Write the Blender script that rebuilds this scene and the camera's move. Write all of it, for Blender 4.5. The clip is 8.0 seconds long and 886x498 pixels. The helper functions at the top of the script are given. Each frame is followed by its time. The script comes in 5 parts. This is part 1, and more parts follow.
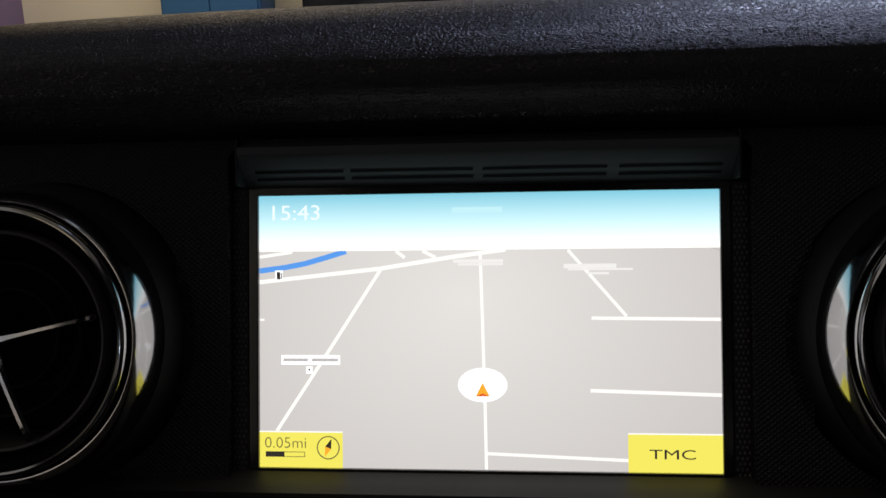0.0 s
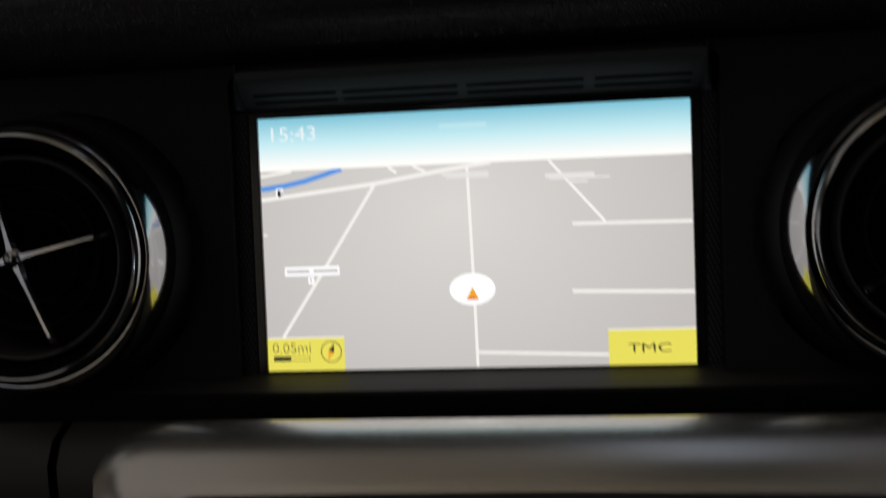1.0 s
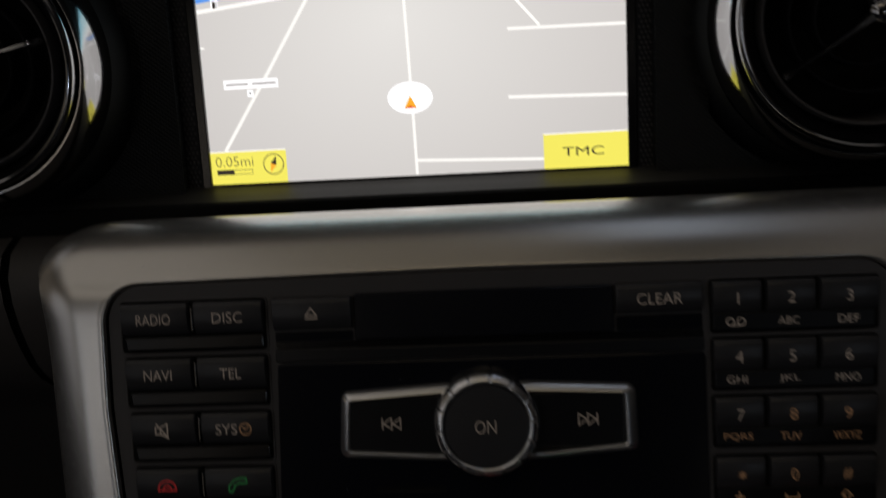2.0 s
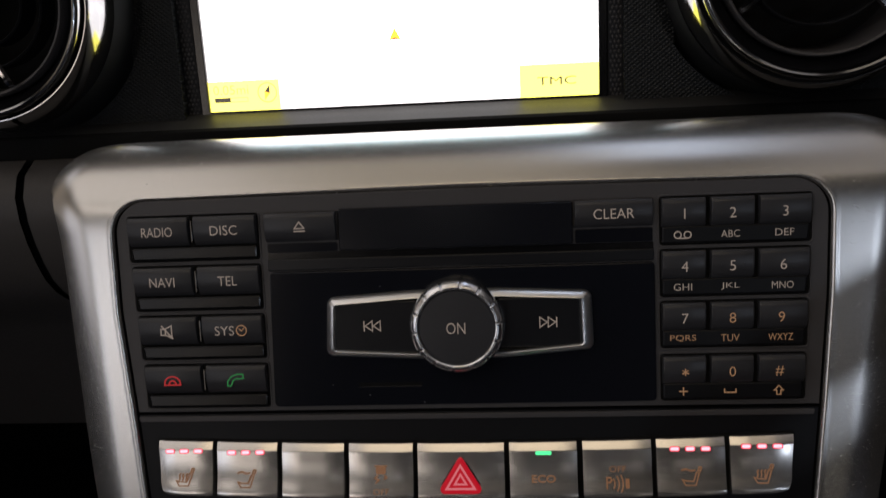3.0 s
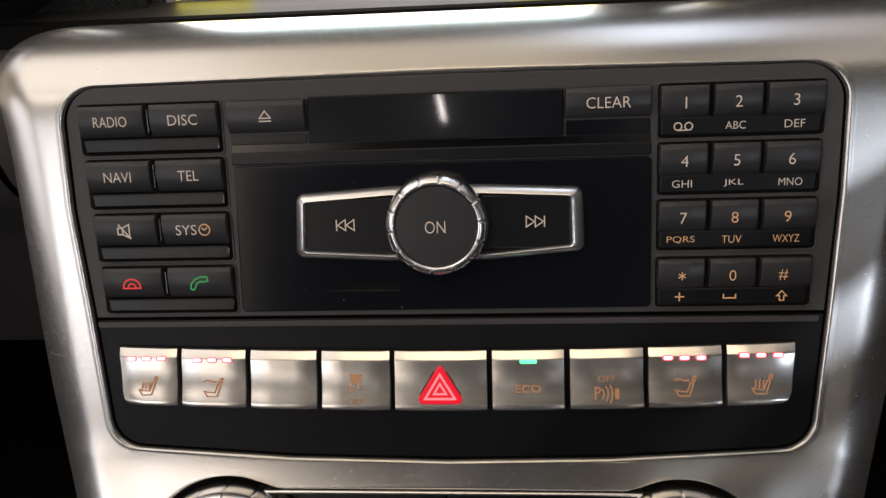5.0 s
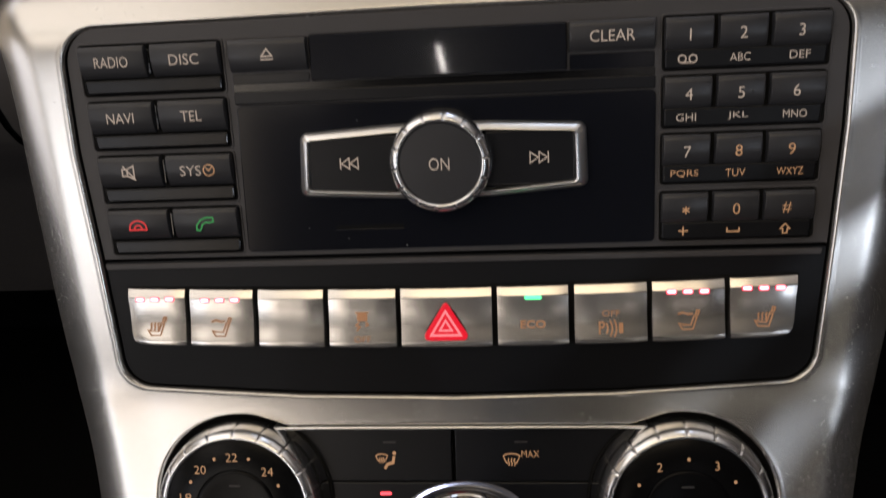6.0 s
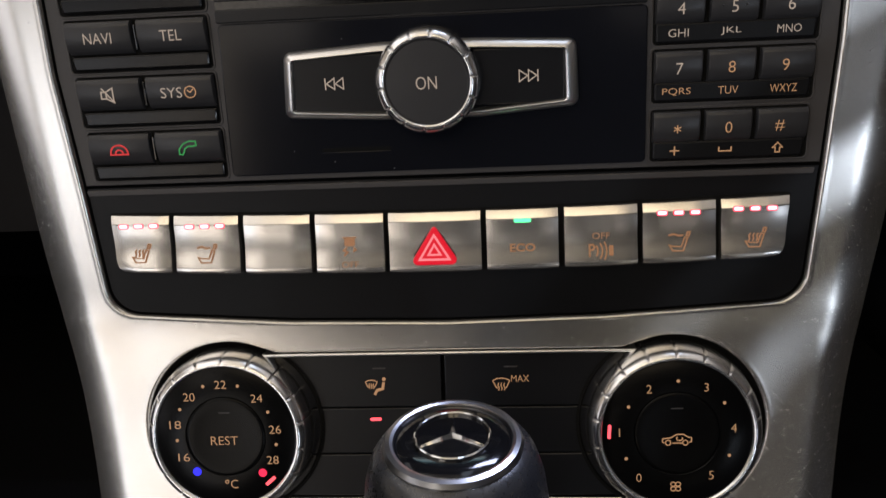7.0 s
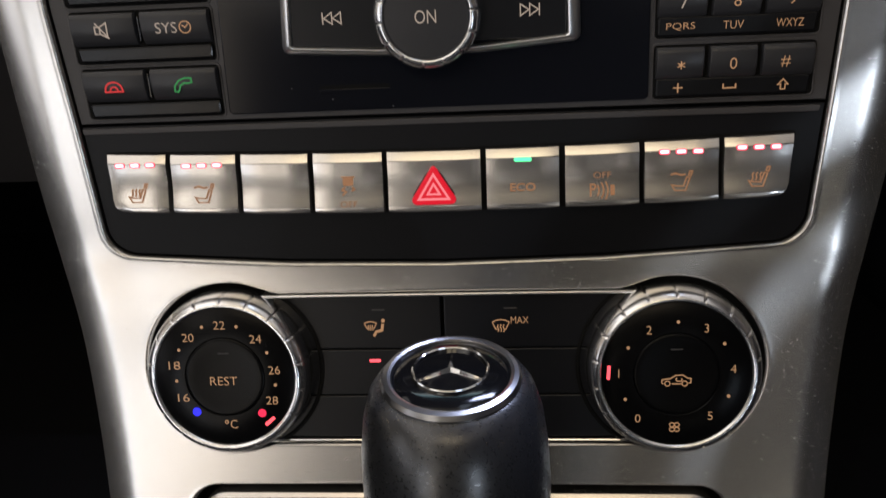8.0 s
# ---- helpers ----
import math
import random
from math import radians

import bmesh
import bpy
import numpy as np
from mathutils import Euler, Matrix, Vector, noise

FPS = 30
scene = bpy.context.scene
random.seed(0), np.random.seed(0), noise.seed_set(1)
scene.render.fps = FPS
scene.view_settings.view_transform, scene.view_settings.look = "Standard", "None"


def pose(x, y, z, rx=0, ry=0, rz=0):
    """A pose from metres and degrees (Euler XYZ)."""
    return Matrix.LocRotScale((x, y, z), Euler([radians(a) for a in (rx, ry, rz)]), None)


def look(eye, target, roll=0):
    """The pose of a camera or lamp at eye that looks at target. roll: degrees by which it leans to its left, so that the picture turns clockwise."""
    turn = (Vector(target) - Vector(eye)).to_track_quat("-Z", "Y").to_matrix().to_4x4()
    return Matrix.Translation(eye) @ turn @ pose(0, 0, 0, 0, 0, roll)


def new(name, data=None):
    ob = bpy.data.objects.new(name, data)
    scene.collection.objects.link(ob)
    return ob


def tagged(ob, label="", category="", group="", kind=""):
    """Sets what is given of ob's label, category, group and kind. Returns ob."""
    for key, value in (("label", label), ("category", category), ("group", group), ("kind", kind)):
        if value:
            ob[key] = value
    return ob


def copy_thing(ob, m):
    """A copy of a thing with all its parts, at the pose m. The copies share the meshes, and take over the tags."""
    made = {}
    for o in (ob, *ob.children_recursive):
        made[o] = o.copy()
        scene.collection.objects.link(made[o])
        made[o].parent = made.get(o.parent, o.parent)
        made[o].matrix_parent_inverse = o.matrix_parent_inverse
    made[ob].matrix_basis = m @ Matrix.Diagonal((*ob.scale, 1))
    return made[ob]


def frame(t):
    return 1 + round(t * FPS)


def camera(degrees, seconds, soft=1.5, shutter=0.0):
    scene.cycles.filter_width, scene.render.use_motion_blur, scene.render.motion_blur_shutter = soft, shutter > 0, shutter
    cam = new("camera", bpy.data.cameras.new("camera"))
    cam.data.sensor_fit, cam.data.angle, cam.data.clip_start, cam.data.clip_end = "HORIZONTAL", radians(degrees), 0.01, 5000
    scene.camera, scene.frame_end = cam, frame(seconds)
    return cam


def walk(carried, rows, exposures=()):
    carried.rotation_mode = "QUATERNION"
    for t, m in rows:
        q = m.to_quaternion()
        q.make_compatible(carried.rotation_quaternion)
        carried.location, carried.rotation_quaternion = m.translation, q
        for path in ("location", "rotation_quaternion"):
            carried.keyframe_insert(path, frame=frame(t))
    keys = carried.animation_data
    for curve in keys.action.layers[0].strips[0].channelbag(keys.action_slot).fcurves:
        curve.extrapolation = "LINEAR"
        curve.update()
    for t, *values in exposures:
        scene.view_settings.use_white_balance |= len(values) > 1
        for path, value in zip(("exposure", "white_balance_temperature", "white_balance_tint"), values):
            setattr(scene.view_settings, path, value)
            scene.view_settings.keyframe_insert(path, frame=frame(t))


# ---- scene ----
# the car's console leans back: its own upright axes are tipped forward by this much
LEAN_BACK = 15.0
TIP = pose(0, 0.17, 0.82, -LEAN_BACK) @ pose(0, -0.17, -0.82)

cam = camera(54.76, 8.0, soft=1.4, shutter=0.6)
ROWS = [
    (0.0, -0.0098, 0.0046, 0.9429, 91.16, 0.45, 5.50),
    (0.5, -0.0117, 0.0025, 0.9427, 89.75, 0.79, 5.30),
    (1.0, -0.0030, -0.0112, 0.9317, 87.88, 2.13, 6.07),
    (1.5, -0.0007, -0.0138, 0.9157, 83.86, 2.79, 5.15),
    (2.0, 0.0075, -0.0182, 0.9085, 80.22, 3.13, 4.31),
    (2.2, 0.0106, -0.0260, 0.9104, 78.88, 3.03, 4.04),
    (3.3, 0.0173, -0.0387, 0.9062, 74.84, 2.92, 5.04),
    (3.5, 0.0166, -0.0365, 0.9042, 73.72, 2.84, 5.07),
    (4.0, 0.0183, -0.0269, 0.8945, 72.45, 2.55, 4.96),
    (4.2, 0.0192, -0.0247, 0.8968, 71.27, 2.61, 4.77),
    (5.3, 0.0191, -0.0241, 0.8931, 71.56, 2.54, 4.53),
    (5.5, 0.0186, -0.0243, 0.8929, 71.09, 2.54, 4.41),
    (5.6, 0.0186, -0.0247, 0.8925, 70.46, 2.69, 4.43),
    (6.0, 0.0185, -0.0264, 0.8906, 68.38, 3.29, 4.50),
    (6.5, 0.0189, -0.0250, 0.8845, 66.11, 3.53, 4.14),
    (7.0, 0.0184, -0.0264, 0.8834, 65.01, 3.40, 3.70),
    (7.5, 0.0178, -0.0278, 0.8797, 64.13, 3.57, 3.76),
    (8.0, 0.0190, -0.0270, 0.8777, 62.46, 3.38, 3.93),
]
EXPOSURES = [(0.0, 0.08, 6500, 12), (1.0, -0.12, 6500, 12), (1.5, -0.08, 6500, 12), (2.0, 0.08, 6500, 12), (2.2, 0.4, 6500, 14), (3.3, 2.12, 6280, 16),
             (3.5, 2.30, 6260, 17), (4.0, 2.79, 6480, 15), (5.5, 2.73, 6600, 14), (8.0, 2.56, 6440, 12)]
walk(cam, [(t, TIP @ pose(x, y, z, rx, ry, rz)) for t, x, y, z, rx, ry, rz in ROWS], EXPOSURES)

# ---- light: a hall with added, unseen lamps round an open roadster ----
world = bpy.data.worlds.new("world")
scene.world = world
world.use_nodes = True
world.node_tree.nodes["Background"].inputs["Color"].default_value = (0.75, 0.82, 1.0, 1)
world.node_tree.nodes["Background"].inputs["Strength"].default_value = 0.02


def area_lamp(m, sx, sy, watts, colour):
    data = bpy.data.lights.new("added_light", "AREA")
    data.shape, data.size, data.size_y = "RECTANGLE", sx, sy
    data.energy, data.color = watts, colour
    ob = new("added_light", data)
    ob.matrix_world = m
    return ob


ADDED_LAMPS = [
    # eye, target, roll, size x, size y, watts, colour: panels under the ceiling and on the walls, all unseen, added
    # where the console's reflections need brightness
    ((-2.85, -4.25, 4.12), (-2.85, -4.25, 0), 0, 1.7, 2.6, 4.2, (1.0, 0.91, 0.78)),
    ((-0.1, -2.5, 4.12), (-0.1, -2.5, 0), 0, 1.9, 1.3, 3.4, (1.0, 0.82, 0.54)),
    ((-3.6, -5.93, 1.75), (-3.6, 0, 1.75), 0, 1.5, 2.3, 5.0, (0.88, 0.93, 1.0)),
    ((-4.93, -3.3, 1.9), (0, -3.3, 1.9), 0, 3.4, 1.9, 3.6, (0.96, 0.96, 1.0)),
    ((-2.45, -5.93, 1.75), (-2.45, 0, 1.75), 0, 0.6, 2.1, 1.9, (1.0, 0.85, 0.66)),
    ((1.8, -5.93, 0.95), (1.8, 0, 0.95), 0, 0.8, 0.9, 0.36, (1.0, 0.93, 0.68)),
    ((3.5, -5.93, 0.65), (3.5, 0, 0.65), 0, 0.9, 0.9, 0.5, (1.0, 0.88, 0.76)),
    ((2.85, -5.93, 2.25), (2.85, 0, 2.25), 5, 0.7, 0.5, 0.22, (0.72, 0.85, 1.0)),
    ((3.3, -5.93, 1.50), (3.3, 0, 1.50), 5, 0.8, 0.46, 0.30, (0.72, 0.85, 1.0)),
    # small cold lamp, inferred from the sharp bluish bands on the right arm
    ((3.0, -5.92, 1.75), (0.1, 0.17, 0.83), 0, 0.12, 0.12, 4.6, (0.76, 0.87, 1.0)),
    ((-2.35, -0.8, 4.12), (-2.35, -0.8, 0), 0, 2.5, 3.8, 6.0, (1.0, 0.925, 0.82)),
    ((-3.9, 1.9, 4.12), (-3.9, 1.9, 0), 0, 1.7, 2.6, 2.4, (0.93, 0.95, 1.0)),
    ((-0.40, -0.2, 4.12), (-0.40, -0.2, 0), 0, 1.6, 2.7, 1.05, (1.0, 0.84, 0.56)),
    ((0.58, 1.05, 4.12), (0.58, 1.05, 0), 0, 0.6, 1.5, 1.2, (0.70, 0.82, 1.0)),
    ((1.85, -0.3, 4.12), (1.85, -0.3, 0), 0, 1.6, 4.2, 1.1, (1.0, 0.90, 0.76)),
    ((1.6, 3.1, 4.12), (1.6, 3.1, 0), 0, 2.0, 1.2, 98.0, (0.62, 0.70, 1.0)),
    ((3.0, 5.2, 4.12), (3.0, 5.2, 0), 0, 1.2, 1.2, 18.0, (0.72, 0.84, 1.0)),
    ((-2.0, -5.93, 2.92), (-2.0, 0, 2.92), 0, 1.0, 0.66, 0.6, (1.0, 0.90, 0.76)),
    ((1.2, -5.93, 2.92), (1.2, 0, 2.92), 0, 0.8, 0.5, 0.12, (1.0, 0.90, 0.76)),
    # slim lamp, known from its glint on the disc flap
    ((-0.60, -5.93, 3.70), (-0.60, 0, 3.70), 13, 0.016, 0.24, 0.20, (1.0, 0.97, 0.90)),
    ((-2.6, 5.45, 4.02), (-2.6, 7.0, 1.6), 0, 2.4, 0.4, 78.0, (1.0, 0.92, 0.78)),
]

# ---- materials ----


def material(name, colour, rough=0.5, metal=0.0, coat=0.0, spec=0.5):
    m = bpy.data.materials.new(name)
    m.use_nodes = True
    b = m.node_tree.nodes["Principled BSDF"]
    b.inputs["Base Color"].default_value = (*colour, 1)
    b.inputs["Roughness"].default_value = rough
    b.inputs["Metallic"].default_value = metal
    b.inputs["Coat Weight"].default_value = coat
    b.inputs["Coat Roughness"].default_value = 0.04
    b.inputs["Specular IOR Level"].default_value = spec
    return m


def grain(m, scale, bump=0.1, rough=0.08, tint=0.15, stretch=(1, 1, 1), distance=0.0002, blotch=40):
    """Grain and blotches at two scales: colour, roughness and relief."""
    t = m.node_tree
    b = t.nodes["Principled BSDF"]
    co, mp = t.nodes.new("ShaderNodeTexCoord"), t.nodes.new("ShaderNodeMapping")
    mp.inputs["Scale"].default_value = stretch
    t.links.new(co.outputs["Object"], mp.inputs["Vector"])
    fine, wide = t.nodes.new("ShaderNodeTexNoise"), t.nodes.new("ShaderNodeTexNoise")
    fine.inputs["Scale"].default_value, fine.inputs["Detail"].default_value = scale, 3
    wide.inputs["Scale"].default_value, wide.inputs["Detail"].default_value = blotch, 4
    t.links.new(mp.outputs["Vector"], fine.inputs["Vector"])
    t.links.new(co.outputs["Object"], wide.inputs["Vector"])
    base, r0 = tuple(b.inputs["Base Color"].default_value), b.inputs["Roughness"].default_value
    mix = t.nodes.new("ShaderNodeMix")
    mix.data_type = "RGBA"
    mix.inputs["A"].default_value = (*[c * (1 - tint) for c in base[:3]], 1)
    mix.inputs["B"].default_value = (*[min(1, c * (1 + tint)) for c in base[:3]], 1)
    t.links.new(wide.outputs["Fac"], mix.inputs["Factor"])
    t.links.new(mix.outputs["Result"], b.inputs["Base Color"])
    add = t.nodes.new("ShaderNodeMapRange")
    add.inputs["From Min"].default_value, add.inputs["From Max"].default_value = 0.3, 0.7
    add.inputs["To Min"].default_value, add.inputs["To Max"].default_value = max(0.02, r0 - rough), min(1, r0 + rough)
    t.links.new(fine.outputs["Fac"], add.inputs["Value"])
    t.links.new(add.outputs["Result"], b.inputs["Roughness"])
    if bump:
        bp = t.nodes.new("ShaderNodeBump")
        bp.inputs["Strength"].default_value, bp.inputs["Distance"].default_value = bump, distance
        t.links.new(fine.outputs["Fac"], bp.inputs["Height"])
        t.links.new(bp.outputs["Normal"], b.inputs["Normal"])
    return m


def glow(name, colour, strength, base=(0.02, 0.02, 0.02)):
    m = material(name, base, 0.4, spec=0.25)
    b = m.node_tree.nodes["Principled BSDF"]
    b.inputs["Emission Color"].default_value = (*colour, 1)
    b.inputs["Emission Strength"].default_value = strength
    return m


def leather():
    """Black embossed leather grain: cell relief with soft creases."""
    m = material("black_leather", (0.009, 0.009, 0.012), 0.42, 0, 0, 0.42)
    t = m.node_tree
    b = t.nodes["Principled BSDF"]
    co = t.nodes.new("ShaderNodeTexCoord")
    warp = t.nodes.new("ShaderNodeTexNoise")
    warp.inputs["Scale"].default_value = 180
    mixv = t.nodes.new("ShaderNodeMix")
    mixv.data_type = "VECTOR"
    mixv.inputs["Factor"].default_value = 0.004
    t.links.new(co.outputs["Object"], mixv.inputs["A"])
    t.links.new(warp.outputs["Color"], mixv.inputs["B"])
    cell = t.nodes.new("ShaderNodeTexVoronoi")
    cell.feature = "DISTANCE_TO_EDGE"
    cell.inputs["Scale"].default_value = 740
    t.links.new(mixv.outputs["Result"], cell.inputs["Vector"])
    ramp = t.nodes.new("ShaderNodeMapRange")
    ramp.inputs["From Max"].default_value = 0.22
    t.links.new(cell.outputs["Distance"], ramp.inputs["Value"])
    crease = t.nodes.new("ShaderNodeTexNoise")
    crease.inputs["Scale"].default_value, crease.inputs["Detail"].default_value = 420, 3
    t.links.new(co.outputs["Object"], crease.inputs["Vector"])
    mul = t.nodes.new("ShaderNodeMath")
    mul.operation = "MULTIPLY_ADD"
    mul.inputs[1].default_value = 1.2
    t.links.new(ramp.outputs["Result"], mul.inputs[0])
    t.links.new(crease.outputs["Fac"], mul.inputs[2])
    bp = t.nodes.new("ShaderNodeBump")
    bp.inputs["Strength"].default_value, bp.inputs["Distance"].default_value = 0.65, 0.0004
    t.links.new(mul.outputs["Value"], bp.inputs["Height"])
    t.links.new(bp.outputs["Normal"], b.inputs["Normal"])
    rg = t.nodes.new("ShaderNodeMapRange")
    rg.inputs["To Min"].default_value, rg.inputs["To Max"].default_value = 0.46, 0.30
    t.links.new(ramp.outputs["Result"], rg.inputs["Value"])
    t.links.new(rg.outputs["Result"], b.inputs["Roughness"])
    return m


def diamonds(m, pitch, depth):
    """A fine embossed lattice of diamonds."""
    t = m.node_tree
    co, sep = t.nodes.new("ShaderNodeTexCoord"), t.nodes.new("ShaderNodeSeparateXYZ")
    t.links.new(co.outputs["Object"], sep.inputs["Vector"])
    waves = []
    for sign in (1, -1):
        mix, wave = t.nodes.new("ShaderNodeMath"), t.nodes.new("ShaderNodeMath")
        mix.operation, mix.inputs[2].default_value = "MULTIPLY_ADD", 0.0
        mix.inputs[1].default_value = sign * 0.8
        t.links.new(sep.outputs["X"], mix.inputs[0])
        t.links.new(sep.outputs["Y"], mix.inputs[2])
        wave.operation, wave.inputs[1].default_value = "PINGPONG", pitch
        t.links.new(mix.outputs["Value"], wave.inputs[0])
        waves.append(wave)
    low = t.nodes.new("ShaderNodeMath")
    low.operation = "MINIMUM"
    t.links.new(waves[0].outputs["Value"], low.inputs[0])
    t.links.new(waves[1].outputs["Value"], low.inputs[1])
    bp = t.nodes.new("ShaderNodeBump")
    bp.inputs["Strength"].default_value, bp.inputs["Distance"].default_value = 1.0, depth
    t.links.new(low.outputs["Value"], bp.inputs["Height"])
    t.links.new(bp.outputs["Normal"], t.nodes["Principled BSDF"].inputs["Normal"])
    return m


def dust(m, amount=0.72):
    """A few pale specks of dust."""
    t = m.node_tree
    b = t.nodes["Principled BSDF"]
    co, cell = t.nodes.new("ShaderNodeTexCoord"), t.nodes.new("ShaderNodeTexVoronoi")
    cell.inputs["Scale"].default_value = 210
    near, some, both, mix = (t.nodes.new("ShaderNodeMath"), t.nodes.new("ShaderNodeMath"), t.nodes.new("ShaderNodeMath"), t.nodes.new("ShaderNodeMix"))
    near.operation, near.inputs[1].default_value = "LESS_THAN", 0.035
    some.operation, some.inputs[1].default_value = "GREATER_THAN", amount
    both.operation, mix.data_type = "MULTIPLY", "RGBA"
    sep = t.nodes.new("ShaderNodeSeparateColor")
    t.links.new(co.outputs["Object"], cell.inputs["Vector"])
    t.links.new(cell.outputs["Distance"], near.inputs[0])
    t.links.new(cell.outputs["Color"], sep.inputs["Color"])
    t.links.new(sep.outputs["Red"], some.inputs[0])
    t.links.new(near.outputs["Value"], both.inputs[0])
    t.links.new(some.outputs["Value"], both.inputs[1])
    t.links.new(b.inputs["Base Color"].links[0].from_socket, mix.inputs["A"])
    mix.inputs["B"].default_value = (0.22, 0.22, 0.23, 1)
    t.links.new(both.outputs["Value"], mix.inputs["Factor"])
    t.links.new(mix.outputs["Result"], b.inputs["Base Color"])
    return m


LEATHER = leather()
SOFT = grain(material("soft_black_plastic", (0.0110, 0.0115, 0.0135), 0.58, 0, 0, 0.22), 2600, 0.25, 0.08, 0.2, distance=0.0001)
FASCIA = diamonds(grain(material("embossed_black_plastic", (0.0145, 0.0162, 0.0180), 0.50, 0, 0, 0.3), 2600, 0.0, 0.06, 0.15), 0.0007, 0.5)
LEDGE = grain(material("grey_black_ledge_plastic", (0.030, 0.029, 0.028), 0.5, 0, 0, 0.3), 2600, 0.2, 0.06, 0.15, distance=0.0001)
PLATE = grain(material("satin_charcoal_plastic", (0.068, 0.0645, 0.0665), 0.45, 0, 0, 0.35), 2200, 0.12, 0.06, 0.12, distance=0.0001)
KEY = grain(material("black_key_plastic", (0.0375, 0.0378, 0.0420), 0.38, 0, 0, 0.4), 1800, 0.08, 0.06, 0.12, distance=0.0001)
PIANO = grain(material("piano_black_lacquer", (0.004, 0.004, 0.0045), 0.06, 0, 0.0, 0.5), 700, 0.0, 0.015, 0.3, blotch=25)
LACQUER = grain(material("satin_black_lacquer", (0.0085, 0.0095, 0.0138), 0.13, 0, 0.0, 0.2), 700, 0.0, 0.006, 0.2, blotch=25)
LACQUER = dust(LACQUER)
STRIP = grain(material("gloss_black_strip", (0.008, 0.008, 0.009), 0.20, 0, 0.0, 0.18), 900, 0.0, 0.03, 0.2)
CAP = grain(material("gloss_black_cap", (0.004, 0.004, 0.0045), 0.10, 0, 0.0, 0.3), 700, 0.0, 0.015, 0.3, blotch=25)
KNOB_RING = grain(material("satin_grey_ring", (0.36, 0.36, 0.37), 0.28, 1.0), 3000, 0.0, 0.005, 0.03)
DIAL = grain(material("matt_black_dial", (0.003, 0.003, 0.0034), 0.26, 0, 0.0, 0.12), 700, 0.0, 0.01, 0.2, blotch=25)
PANEL = grain(material("dark_grey_satin_keys", (0.0100, 0.0105, 0.0130), 0.3, 0, 0.0, 0.3), 900, 0.0, 0.02, 0.2, blotch=25)
FLAP = grain(material("glossy_charcoal_lacquer", (0.0085, 0.0095, 0.0140), 0.20, 0, 0.6, 0.3), 700, 0.0, 0.006, 0.2, blotch=25)
GLOSS = grain(material("glossy_black_plastic", (0.006, 0.006, 0.007), 0.16), 900, 0.0, 0.04, 0.2)
DARK = material("dark_recess", (0.008, 0.008, 0.008), 0.8, 0, 0, 0.1)
SATIN = grain(material("satin_silver_metal", (0.64, 0.62, 0.59), 0.27, 0.94), 5000, 0.0, 0.004, 0.02, (0.2, 1, 1), blotch=12)
SWITCH = grain(material("brushed_silver_switch", (0.66, 0.635, 0.605), 0.23, 0.9), 6000, 0.0, 0.004, 0.02, (0.05, 1, 1), blotch=12)
CHROME = grain(material("bright_chrome", (0.80, 0.80, 0.80), 0.10, 1.0), 600, 0.0, 0.02, 0.03)
SMOKED = grain(material("smoked_chrome", (0.40, 0.40, 0.41), 0.12, 1.0), 600, 0.0, 0.02, 0.03)
COLLAR = grain(material("dark_polished_chrome", (0.42, 0.42, 0.43), 0.11, 1.0), 600, 0.0, 0.02, 0.03)
SLEEVE = grain(material("satin_black_sleeve", (0.020, 0.021, 0.022), 0.32, 0, 0, 0.5), 900, 0.0, 0.03, 0.15)
RING = grain(material("polished_dial_metal", (0.93, 0.93, 0.94), 0.24, 1.0), 3000, 0.0, 0.005, 0.02)
DULL = grain(material("matt_chrome", (0.90, 0.90, 0.90), 0.30, 0.97), 3000, 0.0, 0.005, 0.02)
BLACK_PLATE = grain(material("deep_black_plastic", (0.0070, 0.0072, 0.0088), 0.42, 0, 0, 0.22), 2200, 0.1, 0.06, 0.12, distance=0.0001)
GRIP = grain(material("black_leather_grip", (0.014, 0.0145, 0.016), 0.30, 0, 0.0, 0.9), 1500, 0.12, 0.05, 0.15, distance=0.0001)
HOOD = grain(material("matt_grey_black_plastic", (0.036, 0.044, 0.047), 0.6, 0, 0, 0.3), 1800, 0.1, 0.05, 0.12, distance=0.0001)
TRIM = grain(material("grey_brown_plastic", (0.055, 0.050, 0.048), 0.55), 1800, 0.2, 0.08, 0.15, distance=0.0001)
LEGEND = glow("lit_legend", (1.0, 0.78, 0.60), 0.036, (0.45, 0.4, 0.36))
ORANGE = glow("lit_orange_legend", (1.0, 0.52, 0.24), 0.043, (0.42, 0.26, 0.16))
BROWN = glow("lit_brown_symbol", (1.0, 0.42, 0.18), 0.027, (0.34, 0.2, 0.12))
RED_SIGN = glow("lit_red_symbol", (1.0, 0.06, 0.06), 0.074, (0.4, 0.03, 0.03))
GREEN_SIGN = glow("lit_green_symbol", (0.08, 0.6, 0.16), 0.041, (0.03, 0.25, 0.07))
LED_LENS = glow("red_led_lens", (1.0, 0.02, 0.06), 0.26, (0.2, 0.01, 0.02))
RED_LED = glow("red_led", (1.0, 0.08, 0.10), 0.364)
PINK_LED = glow("bright_red_led", (1.0, 0.38, 0.43), 0.62)
GREEN_LED = glow("green_led", (0.10, 1.0, 0.35), 0.336)
BLUE_DOT = glow("blue_dot", (0.02, 0.02, 1.0), 0.280)
RED_DOT = glow("red_dot", (1.0, 0.02, 0.08), 0.210)
HAZARD = glow("lit_red_button", (1.0, 0.012, 0.035), 0.10, (0.28, 0.008, 0.015))
HAZARD_LINE = glow("pale_red_line", (1.0, 0.24, 0.27), 0.14, (0.4, 0.15, 0.15))

